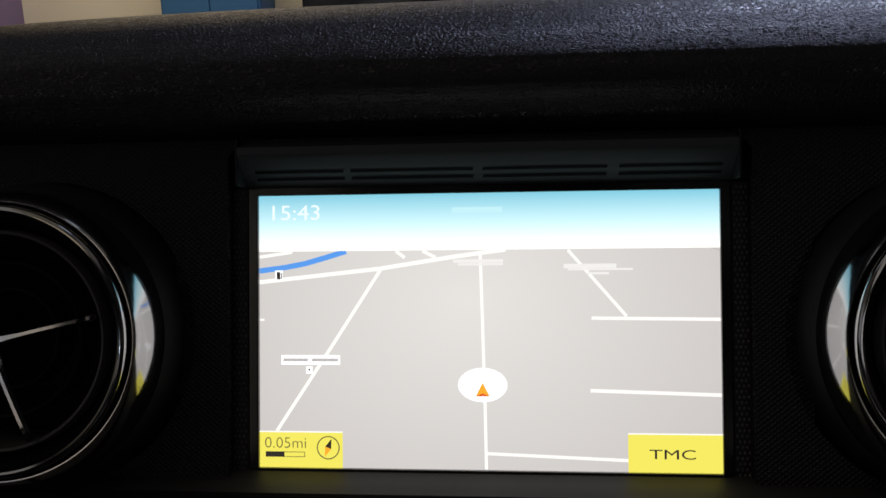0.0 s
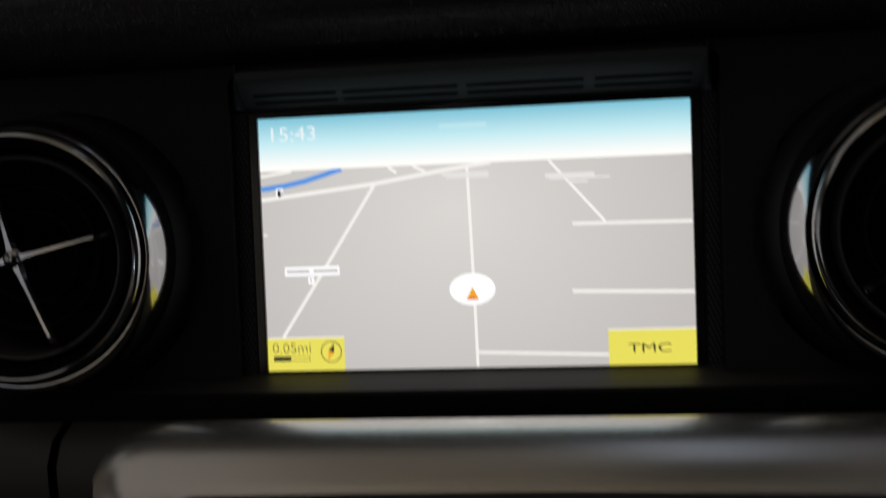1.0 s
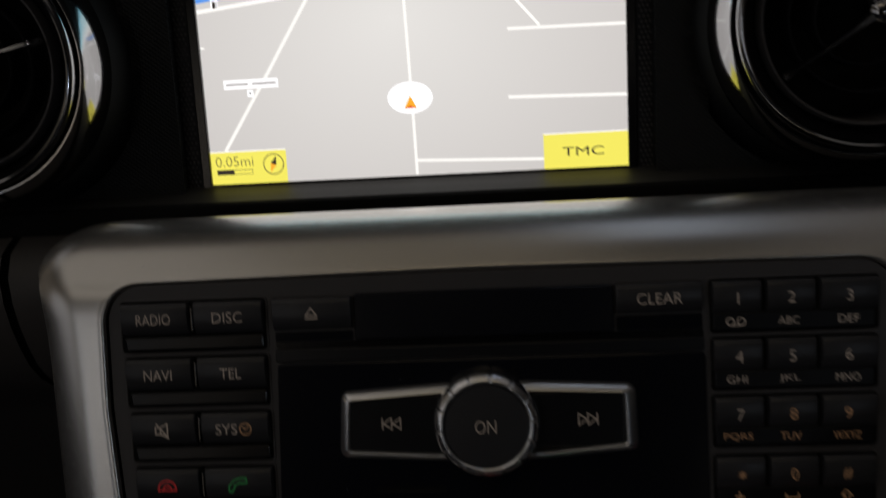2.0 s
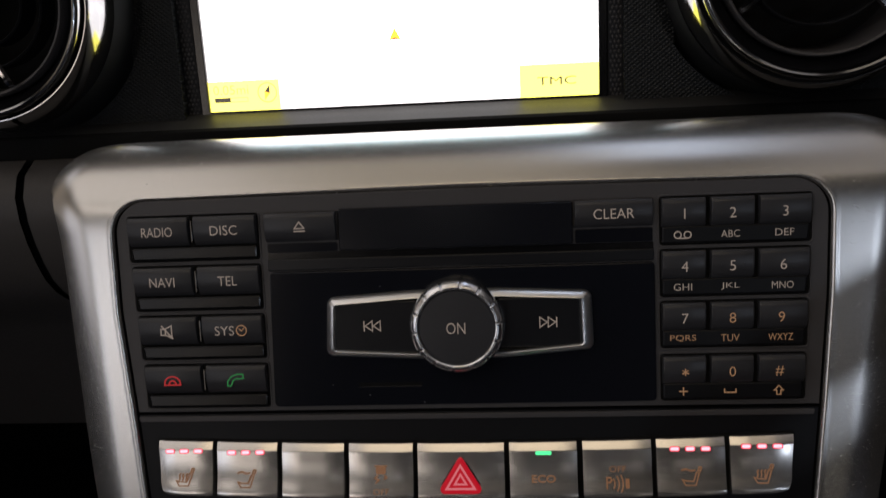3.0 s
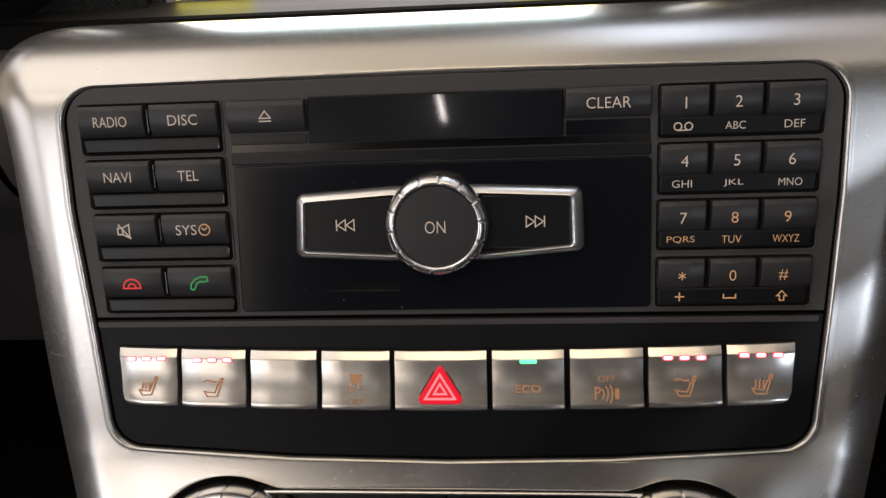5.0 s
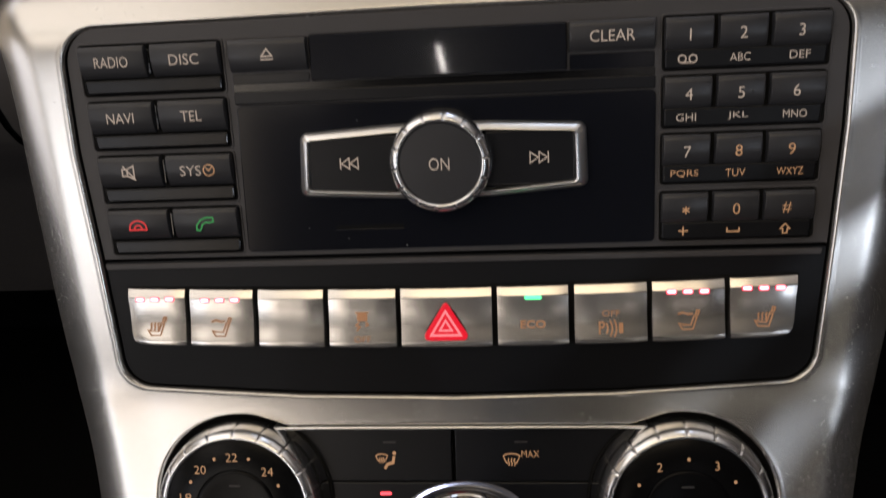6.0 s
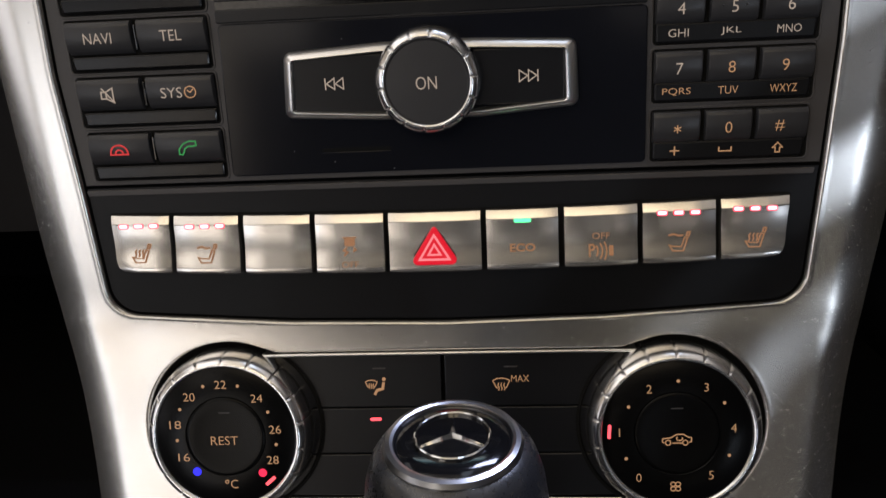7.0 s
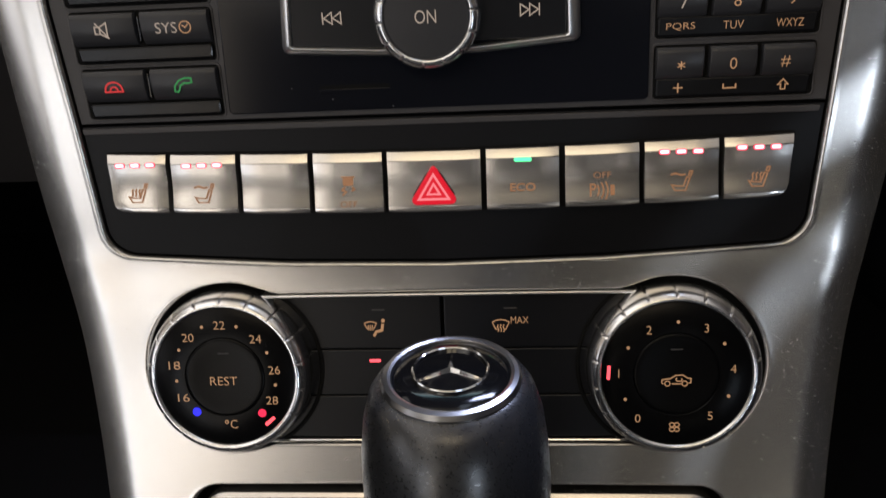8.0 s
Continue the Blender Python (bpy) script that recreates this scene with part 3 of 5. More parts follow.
def dashboard():
    ob = thing("dashboard", SCREEN, "black leather-topped dashboard with a dark plain fascia", "dashboard")
    back = UPRIGHT_SCREEN.inverted()

    fine = np.array([tuple(spline(PAD, i / 600)) for i in range(601)])
    run = np.r_[0, np.cumsum(np.hypot(*np.diff(fine, axis=0).T))]
    even = np.linspace(0, run[-1], 601)
    fine = np.stack([np.interp(even, run, fine[:, i]) for i in (0, 1)], 1)
    wide = np.clip(np.minimum(even, run[-1] - even) / 3, 0.0008, 0.011)
    k = np.exp(-0.5 * ((even[None, :] - even[:, None]) / wide[:, None]) ** 2)
    fine = (k[:, :, None] * fine[None]).sum(1) / k.sum(1)[:, None]
    steps = np.interp(np.linspace(0, 1, 141) ** 1.6, np.linspace(0, 1, 601), np.arange(601))

    def pad(s, t):
        i = steps[round(t * 140)]
        p = [ramp(i, np.arange(601), fine[:, 0]), ramp(i, np.arange(601), fine[:, 1])]
        x = -0.80 + 1.56 * s
        rise = min(1, max(0, (i / 600 - 0.03) / 0.2))
        rise = rise * rise * (3 - 2 * rise)
        off = abs(x - 0.02)
        drop = 0.0012 + min(0.016, 0.016 * (off / 0.35) ** 2) + min(0.006, 0.0036 * (off / 0.19) ** 6)
        return back @ Vector((x, p[0], p[1] - drop * rise))

    part("leather_pad", grid_mesh(pad, 90, 140), LEATHER, ob, "embossed black leather pad")
    flat = lambda w: (lambda u, v, f: (u * MM, v * MM, (w if f >= 0 else w - 12) * MM))
    sq = lambda a, b: [(a, -44), (b, -44), (b, 53.6), (a, 53.6)]
    hole = box_outline(-71, -41.5, 71, 50.5, 1.5)
    part("fascia", merge(annulus(hole, sq(-86, 86), (0, 4), (0, 0.5, 1), flat(4.0), 240, 1),
                         annulus(disc(VENT_SHIFT - VENT_U, VENT_V, 43, 96), sq(-182, -86), (VENT_SHIFT - VENT_U, VENT_V), (0, 0.5, 1), flat(4.0), 192, 1),
                         annulus(disc(VENT_SHIFT + VENT_U, VENT_V, 43, 96), sq(86, 182), (VENT_SHIFT + VENT_U, VENT_V), (0, 0.5, 1), flat(4.0), 192, 1),
                         rings_mesh([[(-182, -44, 4), (-760, -44, -30), (-760, 53.6, -30), (-182, 53.6, 4)]]),
                         rings_mesh([[(182, -44, 4), (182, 53.6, 4), (760, 53.6, -30), (760, -44, -30)]])), FASCIA, ob, "black panel embossed with fine diamonds")
    # ledge under the fascia, with a rounded nose
    for name, cut, mat in (("ledge", [(-38.45, 0.2), (-39.6, 3.0), (-41.0, 7.0), (-42.4, 10.5)], LEDGE), ("ledge_front", [(-42.4, 10.5), (-43.2, 11.6), (-45.0, 12.0), (-50, 11), (-60, 6)], DARK)):
        part(name, grid_mesh(lambda s, t: ((-700 + 1400 * s) * MM, *[c * MM for c in spline(cut, t)]), 40, 14), mat, ob)
    # lower panels beside the silver frame, parted by a seam
    low = [(-50, 12), (-55, 20), (-60, 22), (-75, 20), (-96, 8), (-125, -40), (-210, -130)]
    for a, b in ((-600, -123.0), (-120.2, 150.0), (151.8, 600)):
        part("lower_panel", grid_mesh(lambda s, t: ((a + (b - a) * s) * MM, *[c * MM for c in spline(low, t)]), 30, 30), TRIM, ob, "dark grey-brown plastic panel")
    part("seam_backing", grid_mesh(lambda s, t: ((-135 + 30 * s) * MM, *[(c - (6 if i else 0)) * MM for i, c in enumerate(spline(low, t))]), 4, 30), DARK, ob)
    return ob


def display():
    ob = thing("navigation_display", SCREEN, "small colour navigation screen showing a grey map with yellow buttons", "display")
    X, Y = 63.5, 38.1
    part("bezel", frame_mesh(box_outline(-66.2, -40.6, 66.2, 40.4, 0.8), box_outline(-X, -Y, X, Y, 0.3), -6, 0.9, 0.25, -0.6), GLOSS, ob, "thin glossy black frame")
    # hood over the screen, with four pairs of slots
    cut = ((40.3, -6.0), (40.4, 0.6), (41.0, 1.2), (44.5, 5.2), (47.8, 9.2), (48.6, 9.6), (50.6, 9.4), (53.0, 3.0))
    part("hood", grid_mesh(lambda s, t: ((-66.5 + 133.0 * s) * MM, cut[round(t * 7)][0] * MM, cut[round(t * 7)][1] * MM), 60, 7), HOOD, ob, "sloping black hood", smooth=25)
    for side in (-1, 1):
        part("hood_end", solid_box(*[q * MM for q in (min(side * 66.4, side * 67.2), 40.3, -6, max(side * 66.4, side * 67.2), 53, 9.4)], 0.0003), SOFT, ob)
    for a, b in ((-63.0, -38.2), (-36.2, -2.6), (0.0, 33.2), (36.4, 63.2)):
        for v in (42.4, 44.2):
            w = 1.2 + (v - 41) * 1.14
            slot = [[(u, v + dv, w + dv * 1.14 + h) for u, dv in ((a, -0.35), (b, -0.35), (b + 0.3, 0.35), (a + 0.3, 0.35))] for h in (-1.2, 0.22)]
            part("hood_slot", rings_mesh(slot), DARK, ob, smooth=0)
    # fine perforated strips beside the frame
    for side in (-1, 1):
        part("side_strip", slab(box_outline(min(side * 66.4, side * 71), -41, max(side * 66.4, side * 71), 40, 0.3), -6, 0.4, 0.1), SOFT, ob)
        me = bmesh.new()
        for j in range(54):
            for i in range(3):
                u, v = side * (67.2 + i * 1.25 + (0.62 if j % 2 else 0)), -39.8 + j * 1.48
                vs = [me.verts.new((x * MM, y * MM, z * MM)) for x, y, z in ((u - .5, v, .45), (u, v - .62, .45), (u + .5, v, .45), (u, v + .62, .45), (u, v, .85))]
                for k in range(4):
                    me.faces.new((vs[k], vs[(k + 1) % 4], vs[4]))
        part("grille", me, PLATE, ob, "fine raised diamond grille", smooth=0, kind="stuff")
    # the picture
    rect = lambda a, b, c, d, w: rings_mesh([[(a, b, w), (c, b, w), (c, d, w), (a, d, w)]])
    scr = part("screen", rect(-X, -Y, X, Y, -0.6), MAP, ob, "lit screen with a grey map", smooth=0)
    low, mid, top = -0.52, -0.44, -0.36
    part("sky", rect(-X, 22.4, X, Y, low), SKY, scr, "pale blue sky fading to white", smooth=0)

    def line(name, pts, width, mat, w=low):
        part(name, stroke(pts, width, w - 0.03, w), mat, scr, smooth=0)

    line("map_river", [(-63.4, 17.0), (-56, 17.9), (-50.1, 19.0), (-44, 20.7), (-38.6, 22.3)], 1.5, RIVER)
    line("map_road", [(-63.4, 13.8), (-28.9, 17.4), (-8, 20.6), (6, 22.4)], 1.15, ROAD, mid)
    line("map_road", [(-63.4, 20.9), (-54, 22.2)], 0.9, ROAD)
    line("map_road", [(-28.9, 17.0), (-43, -4.6), (-58.6, -28.0)], 0.95, ROAD)
    line("map_road", [(-24.5, 22.2), (-22, 20.4)], 0.9, ROAD)
    line("map_road", [(-17, 22.2), (-13.4, 20.4)], 0.9, ROAD)
    line("map_road", [(-1.0, 22.0), (-0.5, 2), (0.0, -20), (0.25, -37.9)], 0.85, ROAD, mid)
    line("map_road", [(23.0, 22.1), (38.6, 4.0)], 0.85, ROAD)
    line("map_road", [(29.2, 3.5), (63.4, 3.1)], 0.9, ROAD)
    line("map_road", [(28.7, -16.2), (63.4, -17.2)], 0.95, ROAD)
    line("map_road", [(0.4, -33.6), (38.8, -35.0)], 0.85, ROAD)
    line("map_road", [(-63.4, 3.2), (-62.1, 3.2)], 0.6, ROAD)
    line("map_edge", [(61.4, 22.4), (63.4, 21.7)], 0.3, GREY_TEXT)
    # name plates of the map, unreadable or plain bars
    for a, b, v, h in ((-8.5, 5.3, 19.3, 0.9), (-7.2, 5.3, 18.4, 0.6), (21.8, 36.0, 17.7, 1.2), (23.0, 40.4, 16.8, 0.5), (28, 34, 15.7, 0.6), (-8.8, 5.2, 33.4, 1.6)):
        part("name_plate", rect(a, v - h / 2, b, v + h / 2, top), PLATE_PALE if v < 30 else SKY_PALE, scr, smooth=0)
    part("name_plate", rect(-57.2, -9.4, -40.4, -6.7, mid), WHITE, scr, smooth=0)
    for a, b in ((-56.6, -49.6), (-48.4, -41.0)):
        part("name_bar", rect(a, -8.45, b, -7.65, top), GREY_TEXT, scr, smooth=0)
    part("name_plate", rect(-50.1, -11.9, -48.3, -9.9, mid), WHITE, scr, smooth=0)
    part("name_dot", rings_mesh([[(*p, top) for p in disc(-49.2, -10.8, 0.3, 8)]]), INK, scr, smooth=0)
    part("fuel_sign", rect(-58.9, 14.3, -56.7, 17.1, mid), WHITE, scr, smooth=0)
    part("fuel_pump", merge(rect(-58.4, 14.6, -57.4, 16.6, top), stroke([(-57.3, 14.8), (-57.0, 15.1), (-57.0, 16.4)], 0.25, top - 0.03, top)), INK, scr, smooth=0)
    part("position_ring", rings_mesh([[(*p, top) for p in [(-0.6 + 6.8 * math.cos(a * math.pi / 20), -14.8 + 4.7 * math.sin(a * math.pi / 20)) for a in range(40)]]]), WHITE, scr, "white oval round the arrow", smooth=0)
    part("position_arrow", rings_mesh([[(-2.5, -17.9, -0.3), (1.3, -17.9, -0.3), (-0.6, -14.2, -0.3)]]), ARROW, scr, "orange arrow", smooth=0)
    part("arrow_shade", rings_mesh([[(-2.5, -17.9, -0.24), (1.3, -17.9, -0.24), (-0.6, -17.1, -0.24)]]), ARROW_SHADE, scr, smooth=0)
    for a, b, c, d in ((-63.5, -38.1, -39.8, -28.0), (38.6, -38.1, 63.5, -27.6)):
        part("screen_button", rect(a, b, c, d, mid), YELLOW, scr, "flat yellow button", smooth=0)
        part("button_edge", stroke([(a, d - 0.15), (c, d - 0.15)], 0.35, mid, mid + 0.05), ROAD, scr, smooth=0)
    put = lambda bm, mat, u, v, w, name="screen_text": part(name, bm, mat, scr, m=at(u, v, w), smooth=0)
    put(text_mesh("15:43", 4.2, 13.6, 0, 0.0), CLOCK, -52.8, 33.3, top)
    put(text_mesh("0.05mi", 3.0, 11.8, 0), OLIVE, -56.1, -31.2, top)
    put(text_mesh("TMC", 2.6, 12.2, 0, 0.0), INK, 50.3, -33.2, top)
    part("scale_bar", rect(-61.8, -35.2, -56.4, -33.7, top), INK, scr, smooth=0)
    part("scale_bar", stroke([(-56.4, -33.8), (-50.6, -33.8), (-50.6, -35.1), (-56.4, -35.1)], 0.2, top - 0.02, top), OLIVE, scr, smooth=0)
    part("compass_ring", stroke(arc(-43.9, -32.5, 3.1, 0, 345, 30), 0.35, top - 0.02, top, True), OLIVE, scr, smooth=0)
    tip = Vector((0.95, 2.5))
    c, side = Vector((-43.9, -32.5)), Vector((0.85, -0.32))
    part("compass_needle", rings_mesh([[(*(c - side), -0.3), (*(c + side), -0.3), (*(c + tip), -0.3)]]), INK, scr, smooth=0)
    part("compass_needle", rings_mesh([[(*(c + side), -0.3), (*(c - side), -0.3), (*(c - tip), -0.3)]]), ARROW, scr, smooth=0)
    return ob


def air_vent():
    ob = thing("air_vent", SCREEN @ at(VENT_SHIFT - VENT_U, VENT_V, VENT_W) @ pose(0, 0, 0, 0, VENT_TURN, 0), "round black air vent with a chrome rim and four chrome spokes", "air vent", "round vents in the dashboard")
    part("groove", lathe([(34.7, -2.4), (34.9, -4.2), (35.5, -4.2), (35.6, -3.1)], 96), DARK, ob)
    part("collar", lathe([(35.5, -3.4), (35.6, -3.0), (35.9, -3.0), (36.4, -3.7), (37.3, -5.5), (38.1, -7.4), (38.8, -9.4), (39.3, -11.4), (39.6, -13.4), (39.7, -15.0)], 120), COLLAR, ob, "polished dark flared collar")
    part("sleeve", lathe([(39.7, -15.0), (40.2, -18), (41.2, -23), (44.0, -31)], 96), SLEEVE, ob, "glossy black sleeve")
    part("rim", lathe([(32.3, -2.6), (32.5, -1.2), (32.9, -0.3), (33.4, 0.0), (33.9, -0.15), (34.4, -0.6), (34.7, -1.3), (34.8, -2.5)], 120), SMOKED, ob, "narrow dark chrome rim")
    part("funnel", lathe([(32.7, -2.0), (31.4, -3.6), (29.8, -6.0), (28.9, -8.6), (28.6, -12.0)], 96), GLOSS, ob)
    part("inner_ring", lathe([(28.7, -8.0), (28.5, -4.0), (28.1, -3.3), (27.5, -3.5), (27.2, -4.4), (27.0, -30)], 96), PLATE, ob)
    for r, w in ((20.0, -8.5), (13.0, -10.5)):
        part("guide_ring", lathe([(r + 0.4, w - 9), (r + 0.4, w), (r, w + 0.5), (r - 0.4, w), (r - 0.4, w - 9)], 64), SOFT, ob)
    part("throat", lathe([(27.2, -26), (0.5, -30)], 48, True), DARK, ob)
    part("hub", lathe([(3.4, -5), (3.2, -0.4), (2.5, 0.6), (1.2, 1.1), (0.2, 1.2)], 32, True), SMOKED, ob, "small chrome hub")
    prof = [(2.0, 0.2, 1.9), (5, 0.2, 1.3), (10, 0.1, 0.9), (17, 0.0, 0.85), (23, -0.3, 0.95), (26.6, -0.6, 1.05), (27.2, -1.0, 0.7)]
    for turn in (13, 103, 193, 292.5):
        rings = []
        for r, w, h in prof:
            rings.append([(r, h, w - 0.8), (r, h * 0.45, w + 0.45), (r, -h * 0.45, w + 0.45), (r, -h, w - 0.8), (r, 0, w - 2.2)])
        part("spoke", rings_mesh(rings, True, True), SMOKED, ob, m=at(0, 0, 0, turn), smooth=50)
    return ob


# ---- silver frame round the radio and the heating panel ----
BASE = [(74.6, 0.1955, 0.8818), (73.5, 0.1945, 0.8822), (72, 0.1930, 0.8820), (67.5, 0.1888, 0.8806), (63.4, 0.1850, 0.8789), (59, 0.1815, 0.8763), (54.7, 0.1785, 0.8732), (50, 0.1757, 0.8694), (44, 0.17467, 0.8637),
        (20, 0.17213, 0.83989), (-20, 0.16787, 0.80011), (-44, 0.16532, 0.77625), (-52, 0.16447, 0.76830), (-62, 0.16143, 0.75880), (-100, 0.14969, 0.72265), (-160, 0.13115, 0.66557)]
BASE_V, BASE_Y, BASE_Z = ([b[i] for b in reversed(BASE)] for i in range(3))
HALF_V, HALF_U = (-160, -109, -90, -73, -58.5, -45, -25, 10, 44, 58, 90), (96.5, 97.1, 98.4, 99.8, 101.6, 104.3, 105.8, 107.0, 108.0, 111.2, 111.2)


TOP, CORNER = 74.6, 20.0  # the frame's upper edge and its corners' radius
SIDE_V = np.arange(-170.0, 110.0, 0.5)


def eased(xs, ys, sigma=9.0):
    """A broken line rounded off, on the scale SIDE_V."""
    raw = np.interp(SIDE_V, xs, ys)
    k = np.exp(-0.5 * ((SIDE_V[:, None] - SIDE_V[None, :]) / sigma) ** 2)
    return (k * raw[None, :]).sum(1) / k.sum(1)


HALF = eased(HALF_V, HALF_U)
RIGHT = eased((-152, -45, 0, 32), (0.3, 0.2, 2.2, 4.5))


def half(v):
    """Half the frame's width at that height."""
    return ramp(v, SIDE_V, HALF)


def left(v):
    """How much less the frame reaches on its left side."""
    return ramp(v, (-110, -45, 40, 62), (0.0, 1.4, 1.4, 0.6))


def right(v):
    """How much further the frame reaches on its right side."""
    return ramp(v, SIDE_V, RIGHT)


def smooth_base(soft=0.0):
    """The frame's middle line, rounded off, on a fine scale; soft: how far its lower bend is eased."""
    s = np.arange(-165.0, 100.0, 0.2)
    raw = np.stack([np.interp(s, BASE_V, BASE_Y), np.interp(s, BASE_V, BASE_Z)], 1)
    for i, v in enumerate(s):  # straight on past both ends
        for lim, j in ((BASE_V[0], 1), (BASE_V[-1], -2)):
            if (v < lim and j == 1) or (v > lim and j == -2):
                e = 0 if j == 1 else -1
                d = (v - BASE_V[e]) / (BASE_V[j] - BASE_V[e])
                raw[i] = (BASE_Y[e] + (BASE_Y[j] - BASE_Y[e]) * d, BASE_Z[e] + (BASE_Z[j] - BASE_Z[e]) * d)
    out = np.empty_like(raw)
    for i, v in enumerate(s):
        sigma = ramp(v, (-95, -70, -56, -46, -38, 40, 52), (3.0, 7.0, 8.0, 5.0, 2.0, 3.0, 3.2))
        sigma = max(sigma, 1.6 * soft * ramp(v, (-110, -85, -45, -25), (0, 1, 1, 0)))
        k = np.exp(-0.5 * ((s - v) / sigma) ** 2)
        out[i] = (raw * k[:, None]).sum(0) / k.sum()
    d = np.gradient(out, 0.2, axis=0)
    d /= np.hypot(d[:, 0], d[:, 1])[:, None]
    return s, out, np.stack([-d[:, 1], d[:, 0]], 1)


LINE_V, LINE_P, LINE_N = smooth_base()
SIDE_P, SIDE_N = smooth_base(9.0)[1:]


def base_point(v, u=0.0):
    """The frame's middle line at that height, and its outward normal; gentler towards the sides."""
    side = min(1.0, max(0.0, (abs(u) - 80) / 22))
    side = side * side * (3 - 2 * side)
    at_v = (v - LINE_V[0]) / 0.2
    i = int(at_v)
    pick = lambda q: q[i] * (1 - at_v + i) + q[i + 1] * (at_v - i)
    return pick(LINE_P) * (1 - side) + pick(SIDE_P) * side, pick(LINE_N) * (1 - side) + pick(SIDE_N) * side


def frame_place():
    """Lays the frame's plan (u, v) into space, raised by lift: bent along its middle line, rolled over towards both sides and round its upper corners."""
    def place(u, v, lift=0.0):
        p, n = base_point(v, u)
        out = half(v) + (right(v) if u > 0 else -left(v))
        x, y = abs(u) - out + CORNER, v - TOP + CORNER
        d, part_way = CORNER - x, 1.0
        if y > 0:  # beside and above the corner's centre
            far = math.hypot(max(x, 0.0), y)
            d, part_way = CORNER - far, (max(x, 0.0) / far) ** 2
        w = 1.2 + lift
        if d < 10:
            w -= (10 - d) ** 2 / 100 * 2.8 * part_way
        w *= MM
        return (u * MM, p[0] + n[0] * w, p[1] + n[1] * w)
    return place


def frame_sheet(name, parent, inner, outer, c, n, bead):
    """One piece of the frame round an opening with a beaded edge, with the surface's own normals, so that neighbouring pieces meet without a crease."""
    pl, c = frame_place(), Vector(c)
    turns = sorted([2 * math.pi * (i + 0.5) / n for i in range(n)] + [math.atan2(q[1] - c.y, q[0] - c.x) % (2 * math.pi) for q in outer])
    turns = [a for i, a in enumerate(turns) if i == 0 or a - turns[i - 1] > 1e-4]
    ring = [(ray_out(inner, c, a), ray_out(outer, c, a)) for a in turns]
    bm, rows, keep = bmesh.new(), [], []
    inside = bmesh.new()
    wall = [[inside.verts.new(pl(p.x, p.y, lift)) for p, q in ring] for lift in (-14.0, -0.8)]
    for off, lift in ((0.0, -0.9), (0.12, -0.5), (0.35, -0.15), (0.7, 0.08), (1.1, 0.12), (1.6, 0.06), (2.3, 0.0)):
        row = []
        for p, q in ring:
            e = p + (q - p).normalized() * min(off, (q - p).length * 0.4)
            row.append(bm.verts.new(pl(e.x, e.y, lift * bead)))
            keep.append((e.x, e.y, off < 2.0))
        rows.append(row)
    for f in (0.1, 0.2, 0.3, 0.4, 0.5, 0.6, 0.7, 0.78, 0.85, 0.91, 0.96, 1.0):
        row = []
        for p, q in ring:
            s = p + (q - p).normalized() * min(2.3, (q - p).length * 0.4)
            e = s.lerp(q, f)
            row.append(bm.verts.new(pl(e.x, e.y)))
            keep.append((e.x, e.y, False))
        rows.append(row)
    k = len(turns)
    for a, b in zip(rows, rows[1:]):
        for i in range(k):
            bm.faces.new((a[i], a[(i + 1) % k], b[(i + 1) % k], b[i]))
    for i in range(k):
        inside.faces.new((wall[0][i], wall[0][(i + 1) % k], wall[1][(i + 1) % k], wall[1][i]))
    part("opening_wall", inside, DARK, parent)
    ob = part(name, bm, SATIN, parent, smooth=80)
    if sum(q.normal.z - q.normal.y for q in ob.data.polygons) < 0:
        ob.data.flip_normals()
    normals = []
    for u, v, edge in keep:
        if edge:
            normals.append((0, 0, 0))
            continue
        du = Vector(pl(u + 0.2, v)) - Vector(pl(u - 0.2, v))
        dv = Vector(pl(u, v + 1.0)) - Vector(pl(u, v - 1.0))
        q = du.cross(dv)
        normals.append(tuple((q if q.y < 0 or q.z > 0 else -q).normalized()))
    ob.data.normals_split_custom_set_from_vertices(normals)
    return ob


